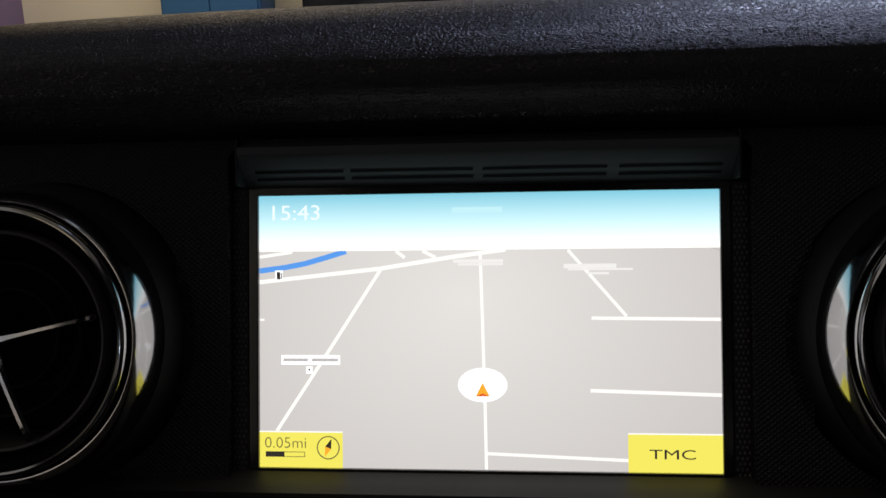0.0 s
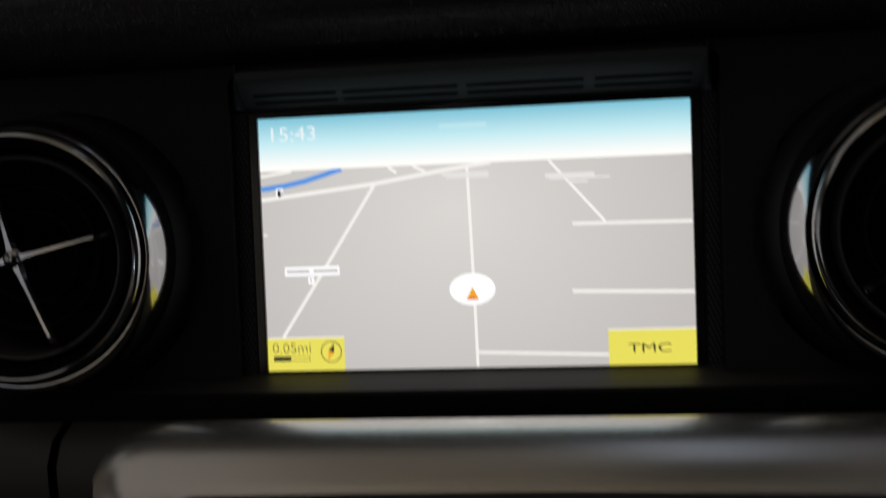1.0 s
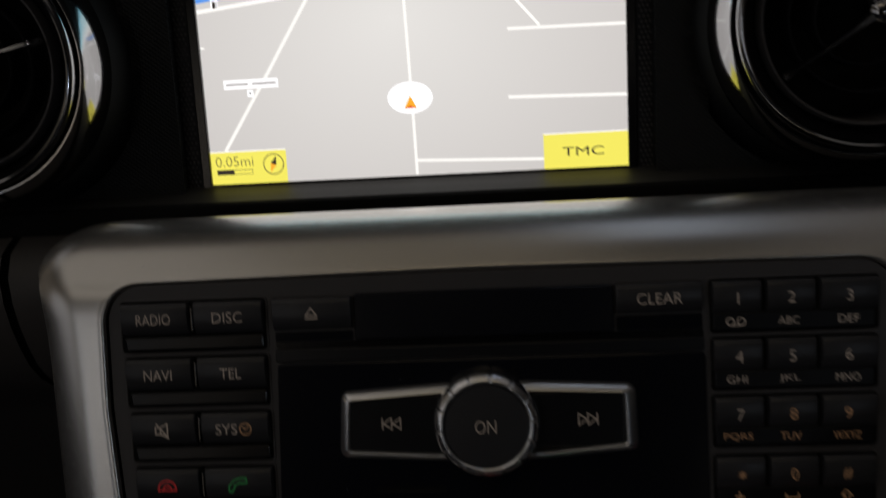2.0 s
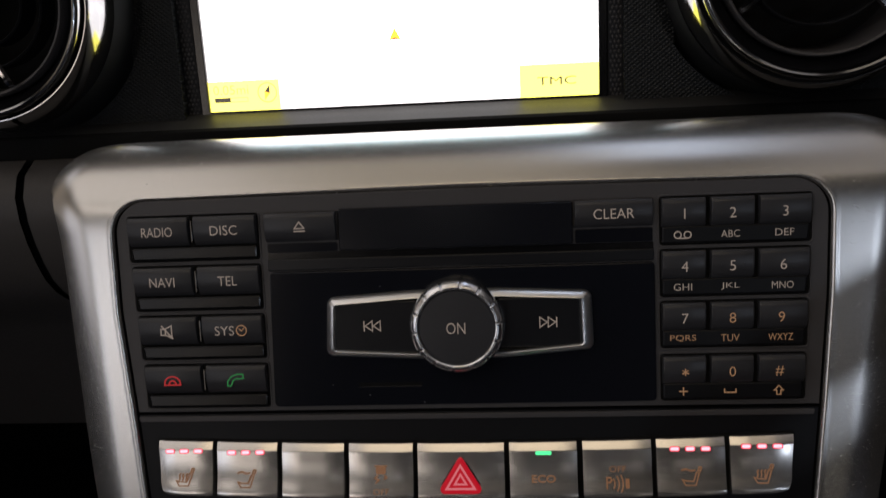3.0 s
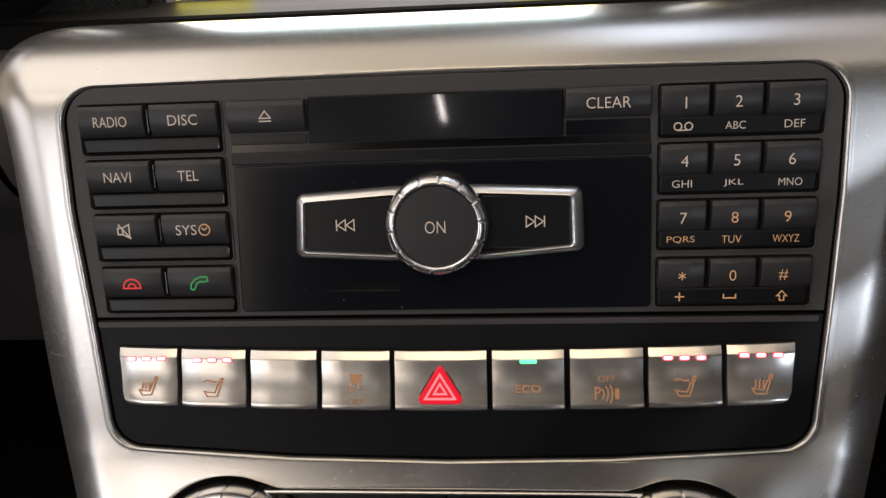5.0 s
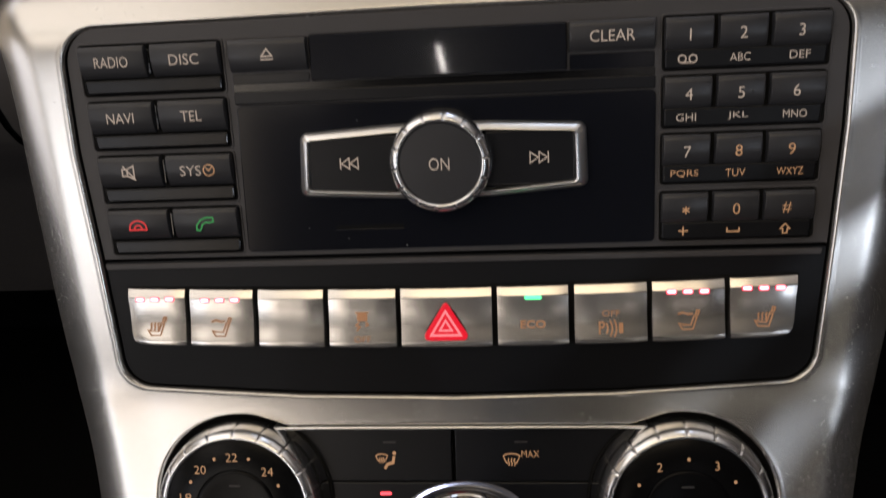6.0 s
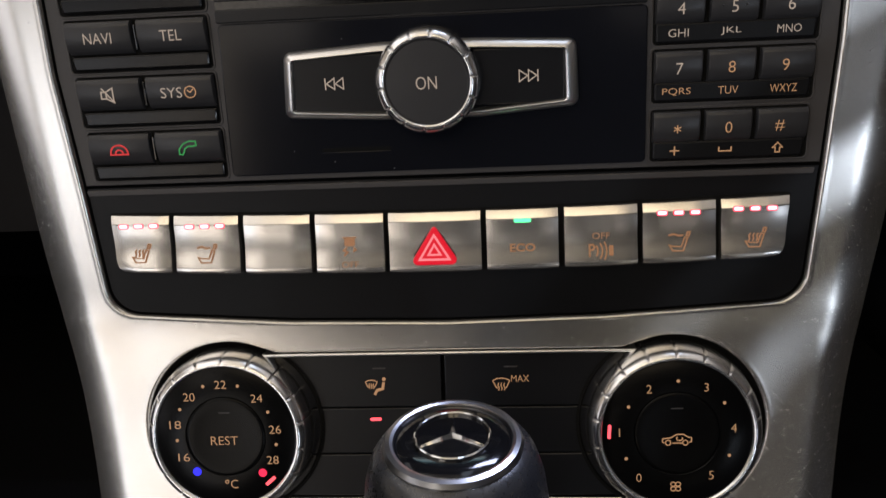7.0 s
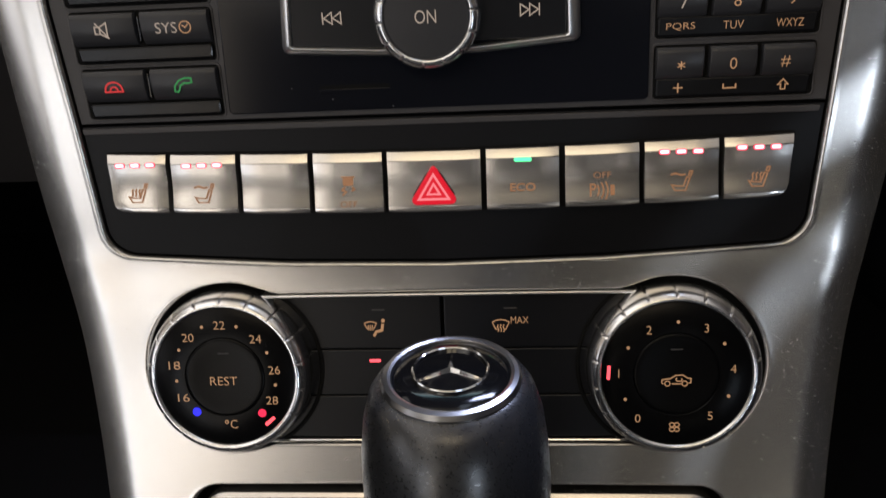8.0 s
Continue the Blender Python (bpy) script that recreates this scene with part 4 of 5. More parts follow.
def silver_frame():
    ob = thing("centre_console_frame", TIP, "satin silver metal frame round the radio and heating panel", "console trim")
    side = lambda a, b, n: [a + (b - a) * i / n for i in range(n + 1)]
    steps = (10, 8, 6.5, 5, 4, 3, 2, 1)
    joint = lambda v: [(half(v) + right(v) - k, v) for k in reversed(steps)] + [(-half(v) + left(v) + k, v) for k in steps]  # right to left
    up = [(half(v), v) for v in side(-48.6, TOP - CORNER, 40)] + arc(half(60) - CORNER, TOP - CORNER, CORNER, 0, 90, 16)
    up = [(u + right(v), v) for u, v in up] + [(left(v) - u, v) for u, v in reversed(up)] + joint(-48.6)[::-1]
    frame_sheet("upper_frame", ob, HEAD_HOLE, up, (0, 2), 600, 1.0)
    mid = [(half(v), v) for v in side(-103.5, -48.6, 26)]
    mid = [(u + right(v), v) for u, v in mid] + joint(-48.6) + [(left(v) - u, v) for u, v in reversed(mid)] + joint(-103.5)[::-1]
    # one opening for the heating panel and its two dials
    shapes, c = (box_outline(-62, -96.0, 62, -54.4, 3), disc(-57.5, -74.6, 23.5, 90), disc(57.3, -74.7, 23.5, 90)), Vector((0, -75))
    opening = []
    for i in range(720):
        far = max(((ray_out(q, c, math.pi * i / 360) - c).length for q in shapes))
        opening.append((c.x + far * math.cos(math.pi * i / 360), c.y + far * math.sin(math.pi * i / 360)))
    frame_sheet("middle_frame", ob, opening, mid, (0, -75), 800, 0.5)
    low = [(half(v), v) for v in side(-150, -103.5, 16)]
    low = [(u + right(v), v) for u, v in low] + joint(-103.5) + [(left(v) - u, v) for u, v in reversed(low)]
    frame_sheet("lower_frame", ob, box_outline(-72.5, -149, 72.5, -107.7, 9, 8), low, (0, -126), 800, 0.8)
    # skirt behind the outer edge
    path = [(half(v), v) for v in side(-150, TOP - CORNER, 120)] + arc(half(60) - CORNER, TOP - CORNER, CORNER, 0, 90, 16)
    path = [(u + right(v), v) for u, v in path] + [(left(v) - u, v) for u, v in reversed(path)]
    pl = frame_place()
    bm, rows = bmesh.new(), []
    for depth in (0, 1.5, 6, 40):
        row = []
        for u, v in path:
            q = Vector(pl(u, v))
            p, n = base_point(v, u)
            row.append(bm.verts.new(q - Vector((0, n[0], n[1])) * depth * MM + Vector((math.copysign(min(depth, 1.5) * 0.4 * MM, u), 0, 0))))
        rows.append(row)
    for a, b in zip(rows, rows[1:]):
        for i in range(len(path) - 1):
            bm.faces.new((a[i], a[i + 1], b[i + 1], b[i]))
    part("skirt", bm, SATIN, ob, smooth=60)
    # lid of the tray under the heating panel
    lid = thing("storage_lid", CLIMATE @ at(0, -50.1, -1.2), "satin silver lid of the tray below the heating panel", "storage lid")
    part("lid_panel", slab(box_outline(-70.5, -22, 70.5, 18.6, 8, 8), -5, 2.0, 1.6), SATIN, lid)
    part("lid_recess", slab(box_outline(-74, -24, 74, 22, 8, 8), -12, -8, 0), DARK, lid)


HEAD_HOLE = rounded([(88.5, -42.6), (90.6, -8), (92.0, 20), (92.2, 49.8), (0, 50.3), (-90.6, 49.8), (-90.9, 20), (-89.1, -8), (-87.5, -42.6), (-40, -45.6), (0, -46.4), (40, -45.6)],
                    [8, 30, 30, 9, 60, 9, 30, 30, 8, 60, 60, 60], 8)


# ---- radio ----
def clip_outline(outline, vmin=None, vmax=None):
    """The part of an outline above vmin or below vmax."""
    for lim, sign in ((vmin, 1), (vmax, -1)):
        if lim is None:
            continue
        out = []
        for i in range(len(outline)):
            p, q = Vector(outline[i - 1]), Vector(outline[i])
            a, b = (p.y - lim) * sign, (q.y - lim) * sign
            if (a > 0) != (b > 0):
                out.append(tuple(p.lerp(q, a / (a - b))))
            if b > 0:
                out.append(tuple(q))
        outline = out
    return outline


def key_cap(u0, v0, u1, v1, w=2.2, crown=1.3):
    """A key whose face rolls away towards its lower edge, with rounded corners."""
    rows = []
    n = 12
    for j in range(n + 1):
        t = j / n
        v = v1 + (v0 - v1) * t
        h = w - 0.35 * (max(0.0, 0.3 - t) / 0.3) ** 2 - crown * (max(0.0, t - 0.42) / 0.58) ** 2 - (0.35 if j in (0, n) else 0.0)
        rows.append([(u0, v, 0), (u0 + 0.03, v, h - 0.45), (u0 + 0.2, v, h - 0.12), (u0 + 0.6, v, h), ((u0 + u1) / 2, v, h + 0.05), (u1 - 0.6, v, h), (u1 - 0.2, v, h - 0.12), (u1 - 0.03, v, h - 0.45), (u1, v, 0)])
    bm = bmesh.new()
    vs = [[bm.verts.new([c * MM for c in p]) for p in r] for r in rows]
    for a, b in zip(vs, vs[1:]):
        for i in range(len(a) - 1):
            bm.faces.new((a[i], a[i + 1], b[i + 1], b[i]))
    bm.faces.new(vs[0])
    bm.faces.new(list(reversed(vs[-1])))
    return bm


def legend(parent, bm, u, v, w, mat=None, name="legend"):
    return part(name, bm, mat or LEGEND, parent, m=at(u, v, w), smooth=0)


def icon_mute():
    return merge(stroke([(-1.7, -0.8), (-0.5, -0.8), (-0.5, 0.8), (-1.7, 0.8)], 0.28, closed=True), stroke([(-0.5, 0.8), (1.2, 1.7), (1.2, -1.7), (-0.5, -0.8)], 0.28), stroke([(-1.5, 1.7), (1.5, -1.9)], 0.28))


def icon_clock():
    return merge(stroke(arc(0, 0, 1.35, 0, 345, 22), 0.24, closed=True), stroke([(-0.7, 0.5), (0, -0.1), (0.8, 0.7)], 0.24))


def icon_hang_up():
    return merge(stroke(arc(0, -0.7, 2.1, 12, 168, 14, 1.8) + [(-2.2, -1.2), (2.2, -1.2)], 0.36, closed=True), stroke(arc(0, -1.0, 0.95, 0, 180, 10, 0.95), 0.36))


def icon_call():
    return stroke([(-2.2, -1.5), (-2.1, -0.3), (-1.0, 1.0), (0.6, 1.6), (2.1, 1.5), (2.2, 0.5), (1.2, 0.3), (0.3, 0.4), (-0.7, -0.2), (-1.0, -1.1), (-1.4, -1.7)], 0.34, closed=True)


def icon_skip(way):
    tri = lambda x: stroke([(way * x, 1.3), (way * (x + 1.9), 0), (way * x, -1.3)], 0.24, closed=True)
    return merge(tri(-2.1), tri(0.0), stroke([(way * 2.15, 1.35), (way * 2.15, -1.35)], 0.26))


def icon_eject():
    return merge(stroke([(-1.3, -0.3), (1.3, -0.3), (0, 1.4)], 0.26, closed=True), stroke([(-1.5, -1.0), (1.5, -1.0)], 0.28))


def radio():
    ob = thing("car_radio", HEAD, "black car radio with silver tuning knob and lit keys", "car radio")
    part("faceplate", slab(clip_outline(inset(HEAD_HOLE, 0.35), vmin=-8.0), -14, 0.0, 0.25), PLATE, ob, "dark satin plastic plate")
    # left keys
    rows = (45.1, 31.8, 18.5, 5.1)
    names = (("RADIO", "DISC"), ("NAVI", "TEL"), ("mute", "SYS"), ("hang", "call"))
    for k, (top, pair) in enumerate(zip(rows, names)):
        l = -86.5 + 0.4 * k
        part("key_well", slab(box_outline(l - 0.5, top - 11.9, -51.6, top + 0.5, 0.9), -0.4, 0.12, 0.1), DARK, ob)
        part("well_rim", frame_mesh(box_outline(l - 0.95, top - 12.35, -51.15, top + 0.95, 1.2), box_outline(l - 0.45, top - 11.85, -51.65, top + 0.45, 0.9), -0.2, 0.28, 0.12), PLATE, ob)
        part("key_strip", slab(rounded([(l + 0.7, top - 11.3), (-52.2, top - 11.3), (-52.0, top - 7.9), (l + 0.3, top - 7.9)], 0.7), 0, 1.2, 0.5), STRIP, ob)
        cuts = (l, -70.0 + 0.1 * k, -68.7 + 0.1 * k, -52.0)
        for i, word in enumerate(pair):
            a, b = (cuts[0], cuts[1]) if i == 0 else (cuts[2], cuts[3])
            key = part("key", key_cap(a, top - 7.5, b, top), KEY, ob)
            c, v, w = (a + b) / 2, top - 3.7, 2.36
            if word in ("RADIO", "DISC", "NAVI", "TEL"):
                legend(key, text_mesh(word, 2.45, {"RADIO": 8.3, "DISC": 7.2, "NAVI": 6.8, "TEL": 5.1}[word], 0), c, v, w)
            elif word == "mute":
                legend(key, icon_mute(), c, v, w - 0.1)
            elif word == "SYS":
                legend(key, text_mesh("SYS", 2.45, 5.2, 0), c - 1.9, v, w)
                legend(key, icon_clock(), c + 2.7, v, w - 0.1, ORANGE)
            elif word == "hang":
                legend(key, icon_hang_up(), c, v + 0.1, w - 0.1, RED_SIGN)
            else:
                legend(key, icon_call(), c, v, w - 0.1, GREEN_SIGN)
        part("key_divider", slab(box_outline(cuts[1] + 0.3, top - 6.8, cuts[2] - 0.3, top - 0.9, 0.3), 0, 1.3, 0.25), PIANO, ob)
    # disc slot and lacquered middle
    key = part("key", key_cap(-49.8, 37.7, -30.9, 45.2), KEY, ob)
    legend(key, icon_eject(), -40.3, 41.5, 2.26)
    key = part("key", key_cap(29.8, 38.9, 49.2, 45.7), KEY, ob)
    legend(key, text_mesh("CLEAR", 2.5, 10.0, 0), 39.5, 42.3, 2.36)
    part("disc_flap", rings_mesh([[(u, v, w) for u, v in box_outline(-30.4, a, 29.4, b, 0.5)] for a, b, w in ((34.9, 45.8, 0),)] + [[(u, v, 1.5 - (v - 35.0) * 0.06 - (0.35 if k == 0 else 0)) for u, v in box_outline(-30.4 + k * 0.3, 35.0 + k * 0.3, 29.4 - k * 0.3, 45.7 - k * 0.3, 0.5)] for k in (0, 1)]), FLAP, ob, "curved glossy black flap")
    for a, b in ((-49.6, -31.0), (30.0, 49.2)):
        part("flap_end", slab(box_outline(a, 34.9, b, 37.2 if a < 0 else 38.4, 0.4), -0.2, 0.3, 0.12), LACQUER, ob)
    part("disc_slot", slab(box_outline(-49.6, 30.0, 49.4, 34.8, 0.4), -0.4, 0.06, 0), GLOSS, ob)
    part("lower_lip", slab(box_outline(-49.8, 30.0, 49.5, 33.0, 0.5), -0.2, 0.5, 0.3), PANEL, ob)
    part("centre_panel", slab(rounded([(-50.4, -6.6), (49.8, -6.4), (49.6, 29.7), (-49.4, 29.7)], 1.2), -0.2, 0.9, 0.35), LACQUER, ob, "black lacquered panel")
    part("card_slot", slab(box_outline(-27.5, -1.2, -10.5, -0.3, 0.4), 0.7, 0.93, 0), DARK, ob)
    part("card_slot_lip", slab(box_outline(-27.5, -2.3, -10.5, -1.3, 0.4), 0.7, 1.0, 0.1), LACQUER, ob)
    # rocker with silver frame
    wing_o = rounded([(-35.3, 7.3), (-12, 6.1), (11, 6.0), (34.2, 7.9), (33.7, 23.1), (10.5, 24.2), (-11.5, 24.2), (-34.3, 22.8)], [2, 30, 30, 2, 2, 30, 30, 2], 6)
    wing_i = rounded([(-32.6, 9.2), (-12, 8.0), (11, 7.9), (31.0, 9.7), (30.7, 21.1), (10.5, 22.1), (-11.5, 22.1), (-31.9, 20.8)], [0.8, 30, 30, 0.8, 0.8, 30, 30, 0.8], 6)
    bow = ((0, 0.6), (0.03, 1.7), (0.12, 2.3), (0.3, 2.8), (0.5, 3.2), (0.7, 3.5), (0.8, 3.58), (0.9, 3.4), (1, 2.7), (1, 1.0))
    part("rocker_frame", rings_mesh([[(a[0] + (b[0] - a[0]) * s, a[1] + (b[1] - a[1]) * s, w) for a, b in zip(wing_o, wing_i)] for s, w in bow], False), DULL, ob, "silver framed rocker")
    for way, a, b, uc in ((-1, -32.6, -11.0, -22.6), (1, 10.0, 30.9, 22.6)):
        plate = part("rocker_key", slab(rounded([(a, 9.0 if way > 0 else 8.6), (b, 8.6 if way > 0 else 8.0), (b, 21.8), (a, 21.8)], 0.6), 0.6, 2.6, 0.4), PANEL, ob)
        legend(plate, icon_skip(way), uc, 15.3, 2.62)
    ring = []
    for r, h in ((11.7, 0.6), (12.0, 2.5), (12.1, 4.2), (12.0, 5.4), (11.7, 6.2), (11.2, 6.8), (10.6, 7.2), (10.1, 7.3), (9.75, 7.1), (9.6, 6.5)):
        row = []
        for i in range(384):
            q = 2 * math.pi * i / 384
            dip = 0.5 * math.exp(-((((q + 0.12) * 14 / (2 * math.pi)) % 1 - 0.5) / 0.035) ** 2) if r > 10.3 and h > 2 else 0.0
            row.append(((r - dip * 0.7) * math.cos(q), (r - dip * 0.7) * math.sin(q), h - (dip if h > 5 else 0)))
        ring.append(row)
    knob = part("knob", rings_mesh(ring, False), RING, ob, "grooved polished silver ring", m=at(-0.5, 15.3), smooth=60)
    part("knob_cap", lathe([(9.65, 4.6), (9.6, 6.5), (9.3, 6.85), (6, 7.0), (0.1, 7.1)], 64, True), KEY, knob)
    legend(knob, text_mesh("ON", 2.9, 4.8, 0), -0.1, -0.1, 7.14)
    # number pad
    sub = (("1", "voice"), ("2", "ABC"), ("3", "DEF")), (("4", "GHI"), ("5", "JKL"), ("6", "MNO")), (("7", "PQRS"), ("8", "TUV"), ("9", "WXYZ")), (("*", "+"), ("0", "space"), ("#", "shift"))
    tops = (45.5, 32.3, 19.1, 5.3)
    for k, top in enumerate(tops):
        r = 87.3 - 0.35 * k
        part("key_well", slab(box_outline(50.8, top - 11.9, r + 0.5, top + 0.5, 0.9), -0.4, 0.12, 0.1), DARK, ob)
        part("well_rim", frame_mesh(box_outline(50.35, top - 12.35, r + 0.95, top + 0.95, 1.2), box_outline(50.85, top - 11.85, r + 0.45, top + 0.45, 0.9), -0.2, 0.28, 0.12), PLATE, ob)
        part("key_strip", slab(rounded([(51.3, top - 11.4), (r - 0.6, top - 11.4), (r - 0.2, top - 7.0), (51.3, top - 7.0)], 0.7), 0, 1.0, 0.5), BLACK_PLATE, ob)
        cols = ((51.2, 62.0), (63.1, 73.7), (74.8, r))
        for (a, b), (num, low), mid in zip(cols, sub[k], (56.7, 68.3, 80.8 - 0.35 * k)):
            key = part("key", key_cap(a, top - 7.2, b, top, 2.3), KEY, ob)
            warm = LEGEND if k < 2 else ORANGE
            star = merge(*[stroke([(-0.95 * math.cos(radians(q)), -0.95 * math.sin(radians(q))), (0.95 * math.cos(radians(q)), 0.95 * math.sin(radians(q)))], 0.24, 0, 0.1 + q / 6000) for q in (30, 90, 150)]) if num == "*" else None
            legend(key, star or text_mesh(num, 2.55, None, 0), mid, top - 3.8, 2.46, warm if k == 3 or (k == 2 and num != "7") else LEGEND)
            if low == "voice":
                bm = merge(stroke(arc(-1.2, 0, 0.85, 0, 340, 14), 0.26, closed=True), stroke(arc(1.2, 0, 0.85, 0, 340, 14), 0.26, closed=True), stroke([(-1.2, -0.85), (1.2, -0.85)], 0.26))
            elif low == "space":
                bm = stroke([(-1.4, 0.6), (-1.4, -0.4), (1.4, -0.4), (1.4, 0.6)], 0.3)
            elif low == "shift":
                bm = stroke([(-0.5, -1.1), (0.5, -1.1), (0.5, 0.0), (1.1, 0.0), (0, 1.2), (-1.1, 0.0), (-0.5, 0.0)], 0.24, closed=True)
            elif low == "+":
                bm = merge(stroke([(-1.1, 0), (1.1, 0)], 0.3), stroke([(0, -1.1), (0, 1.1)], 0.3, 0, 0.13))
            else:
                bm = text_mesh(low, 1.75, {"MNO": 1.75, "PQRS": 1.6, "WXYZ": 1.5}.get(low, 1.5) * len(low), 0)
            legend(key, bm, mid + (0.2 if a > 74 else -0.3), top - 9.2, 1.08, ORANGE if k >= 2 else LEGEND)
            if num == "5":
                for d in (-2.6, 2.6):
                    part("key_pip", lathe([(0.28, 0), (0.2, 0.3), (0.02, 0.4)], 10, True), KEY, key, m=at(mid + d, top - 3.6, 2.2))
    return ob


# ---- switch row ----
def icon_seat(flip=1, heat=True, air=False):
    f = flip
    parts = [stroke([(f * -2.4, -0.6), (f * -1.6, -2.0), (f * 0.9, -2.0), (f * 1.9, 1.0), (f * 1.2, 1.2), (f * 0.4, -1.0), (f * -1.4, -0.9)], 0.3, closed=True),
             stroke([(f * 1.6, 1.6), (f * 1.9, 2.6), (f * 2.5, 2.5), (f * 2.2, 1.5)], 0.3, closed=True)]
    if heat:
        parts += [stroke([(f * (x - 0.2), -0.6), (f * (x + 0.1), 0.1), (f * (x - 0.1), 0.7), (f * (x + 0.3), 1.3)], 0.28) for x in (-1.5, -0.6, 0.3)]
    if air:
        parts += [stroke([(f * -2.6, 1.7), (f * -1.4, 2.1), (f * -0.2, 1.6), (f * 0.9, 1.8)], 0.4)]
    return merge(*parts)


def icon_skid():
    return merge(slab(box_outline(-1.3, 0.2, 1.3, 2.1, 0.5), 0, 0.12, 0), stroke([(-1.7, 2.3), (1.7, 2.3)], 0.35), stroke([(-0.8, -0.1), (-1.6, -0.8), (-0.6, -1.3), (-1.5, -2.2)], 0.4), stroke([(0.9, -0.1), (1.5, -0.7), (0.8, -1.1)], 0.4))


def icon_park():
    return merge(stroke([(-2.8, -1.7), (-2.8, 1.2), (-1.9, 1.2), (-1.6, 0.6), (-2.0, 0.0), (-2.6, 0.0)], 0.4), stroke(arc(-3, -0.3, 2.2, -35, 35, 8), 0.35), stroke(arc(-3, -0.3, 3.3, -35, 35, 8), 0.35), stroke(arc(-3, -0.3, 4.3, -30, 30, 8), 0.35), slab(box_outline(1.9, -1.5, 2.9, 1.0, 0.2), 0, 0.12, 0))


def switch_panel():
    ob = thing("switch_panel", HEAD, "black panel with a row of nine silver switches and red lamps", "switch panel")
    part("faceplate", slab(clip_outline(inset(HEAD_HOLE, 0.35), vmax=-8.7), -14, 0.0, 0.25), BLACK_PLATE, ob, "dark satin plastic plate")
    part("seam_ridge", slab(rounded([(-88.4, -10.6), (88.8, -10.6), (89.2, -9.1), (-88.8, -9.1)], 0.4), -0.2, 0.45, 0.2), PLATE, ob)
    cuts = ((-83.4, -68.4), (-67.1, -50.6), (-49.2, -32.4), (-31.0, -13.9), (-12.6, 10.2), (11.6, 29.1), (30.6, 48.1), (49.4, 66.6), (67.9, 83.8))
    part("switch_well", slab(rounded([(-82, -30.4), (-40, -32.2), (0, -33.0), (40, -32.2), (82, -30.4), (84.4, -14.9), (40, -16.2), (0, -16.7), (-40, -16.2), (-84.1, -15.2)], [2, 60, 60, 60, 2, 1, 60, 60, 60, 1], 5), -0.5, 0.12, 0), DARK, ob)
    sag = lambda u: 1.6 * (1 - (u / 84.5) ** 2)
    for k, (a, b) in enumerate(cuts):
        n, rows = 6, []
        prof = ((0, 0), (0.05, 0.4), (0.15, 0.9), (2.0, 1.85), (2.2, 1.93), (2.5, 1.97), (4.3, 2.12), (5.7, 2.32), (7.6, 2.65), (9.5, 3.1), (11.3, 3.62), (13.0, 4.2), (13.7, 4.35), (14.3, 4.25), (14.7, 3.8), (14.8, 3.1), (14.85, 0))
        for d, w in prof:
            row = []
            for i in range(n + 1):
                s = i / n
                low = d / 14.85
                u0, u1 = a + (0.9 if k == 0 else 0.0) * low, b - (1.4 if k == 8 else 0.0) * low
                if d > 10.2 and k in (0, 8):
                    q = (max(0, d - 11.8) / 3.05) ** 2 * 2.6
                    u0, u1 = (u0 + q, u1) if k == 0 else (u0, u1 - q)
                u = u0 + (u1 - u0) * s
                side = 0.35 if i in (0, n) else 0.0
                row.append((u, -15.5 - sag(u) - d * (1 - 0.02 * abs(u) / 84), max(0, w - side)))
            rows.append([(row[0][0], row[0][1], 0)] + row + [(row[-1][0], row[-1][1], 0)])
        bm = bmesh.new()
        vs = [[bm.verts.new([c * MM for c in p]) for p in r] for r in rows]
        for p, q in zip(vs, vs[1:]):
            for i in range(len(p) - 1):
                bm.faces.new((p[i], p[i + 1], q[i + 1], q[i]))
        bmesh.ops.remove_doubles(bm, verts=bm.verts, dist=1e-7)
        sw = part("switch", bm, SWITCH, ob, {4: "wide silver switch with a red warning triangle", 2: "blank silver switch"}.get(k, "silver switch with an etched symbol"), smooth=28)
        c, top = (a + b) / 2, -15.5 - sag((a + b) / 2)
        face = lambda v: ramp(top - v, [q[0] for q in prof[4:12]], [q[1] for q in prof[4:12]])
        lie = lambda v, lift=0.05: at(c, v, face(v) + lift) @ pose(0, 0, 0, -math.degrees(math.atan(face(v - 0.8) - face(v + 0.8)) / 1.6))
        sym = lambda bm, v, mat=BROWN, du=0.0, w=0.2: part("symbol", bm, mat, sw, m=lie(v, w) @ at(du), smooth=0)
        if k in (0, 1, 7, 8):
            for d in (-3.9, 0, 3.9):
                lens = lie(top - 2.45, 0) @ at(d - 0.2)
                part("led", slab(box_outline(-1.3, -0.7, 1.3, 0.6, 0.5), -0.2, 0.16, 0.05), LED_LENS, sw, "lit red lamp", m=lens)
                part("led_core", slab(box_outline(-1.05, -0.45, 1.05, 0.45, 0.33), 0.1, 0.24, 0.05), PINK_LED, sw, m=lens)
            sym(icon_seat(1, k in (0, 8), k in (1, 7)), top - 9.6)
        elif k == 3:
            sym(icon_skid(), top - 8.0)
            sym(text_mesh("OFF", 1.5, 4.2, 0), top - 12.2)
        elif k == 5:
            part("led", slab(box_outline(-2.1, -0.5, 2.1, 0.5, 0.4), 0, 0.25, 0.1), GREEN_LED, sw, "lit green lamp", m=lie(top - 2.6, 0) @ at(0.1))
            sym(text_mesh("ECO", 2.0, 6.2, 0, 0.02), top - 9.2)
        elif k == 6:
            sym(text_mesh("OFF", 1.5, 4.2, 0), top - 7.1)
            sym(icon_park(), top - 10.4)
        elif k == 4:
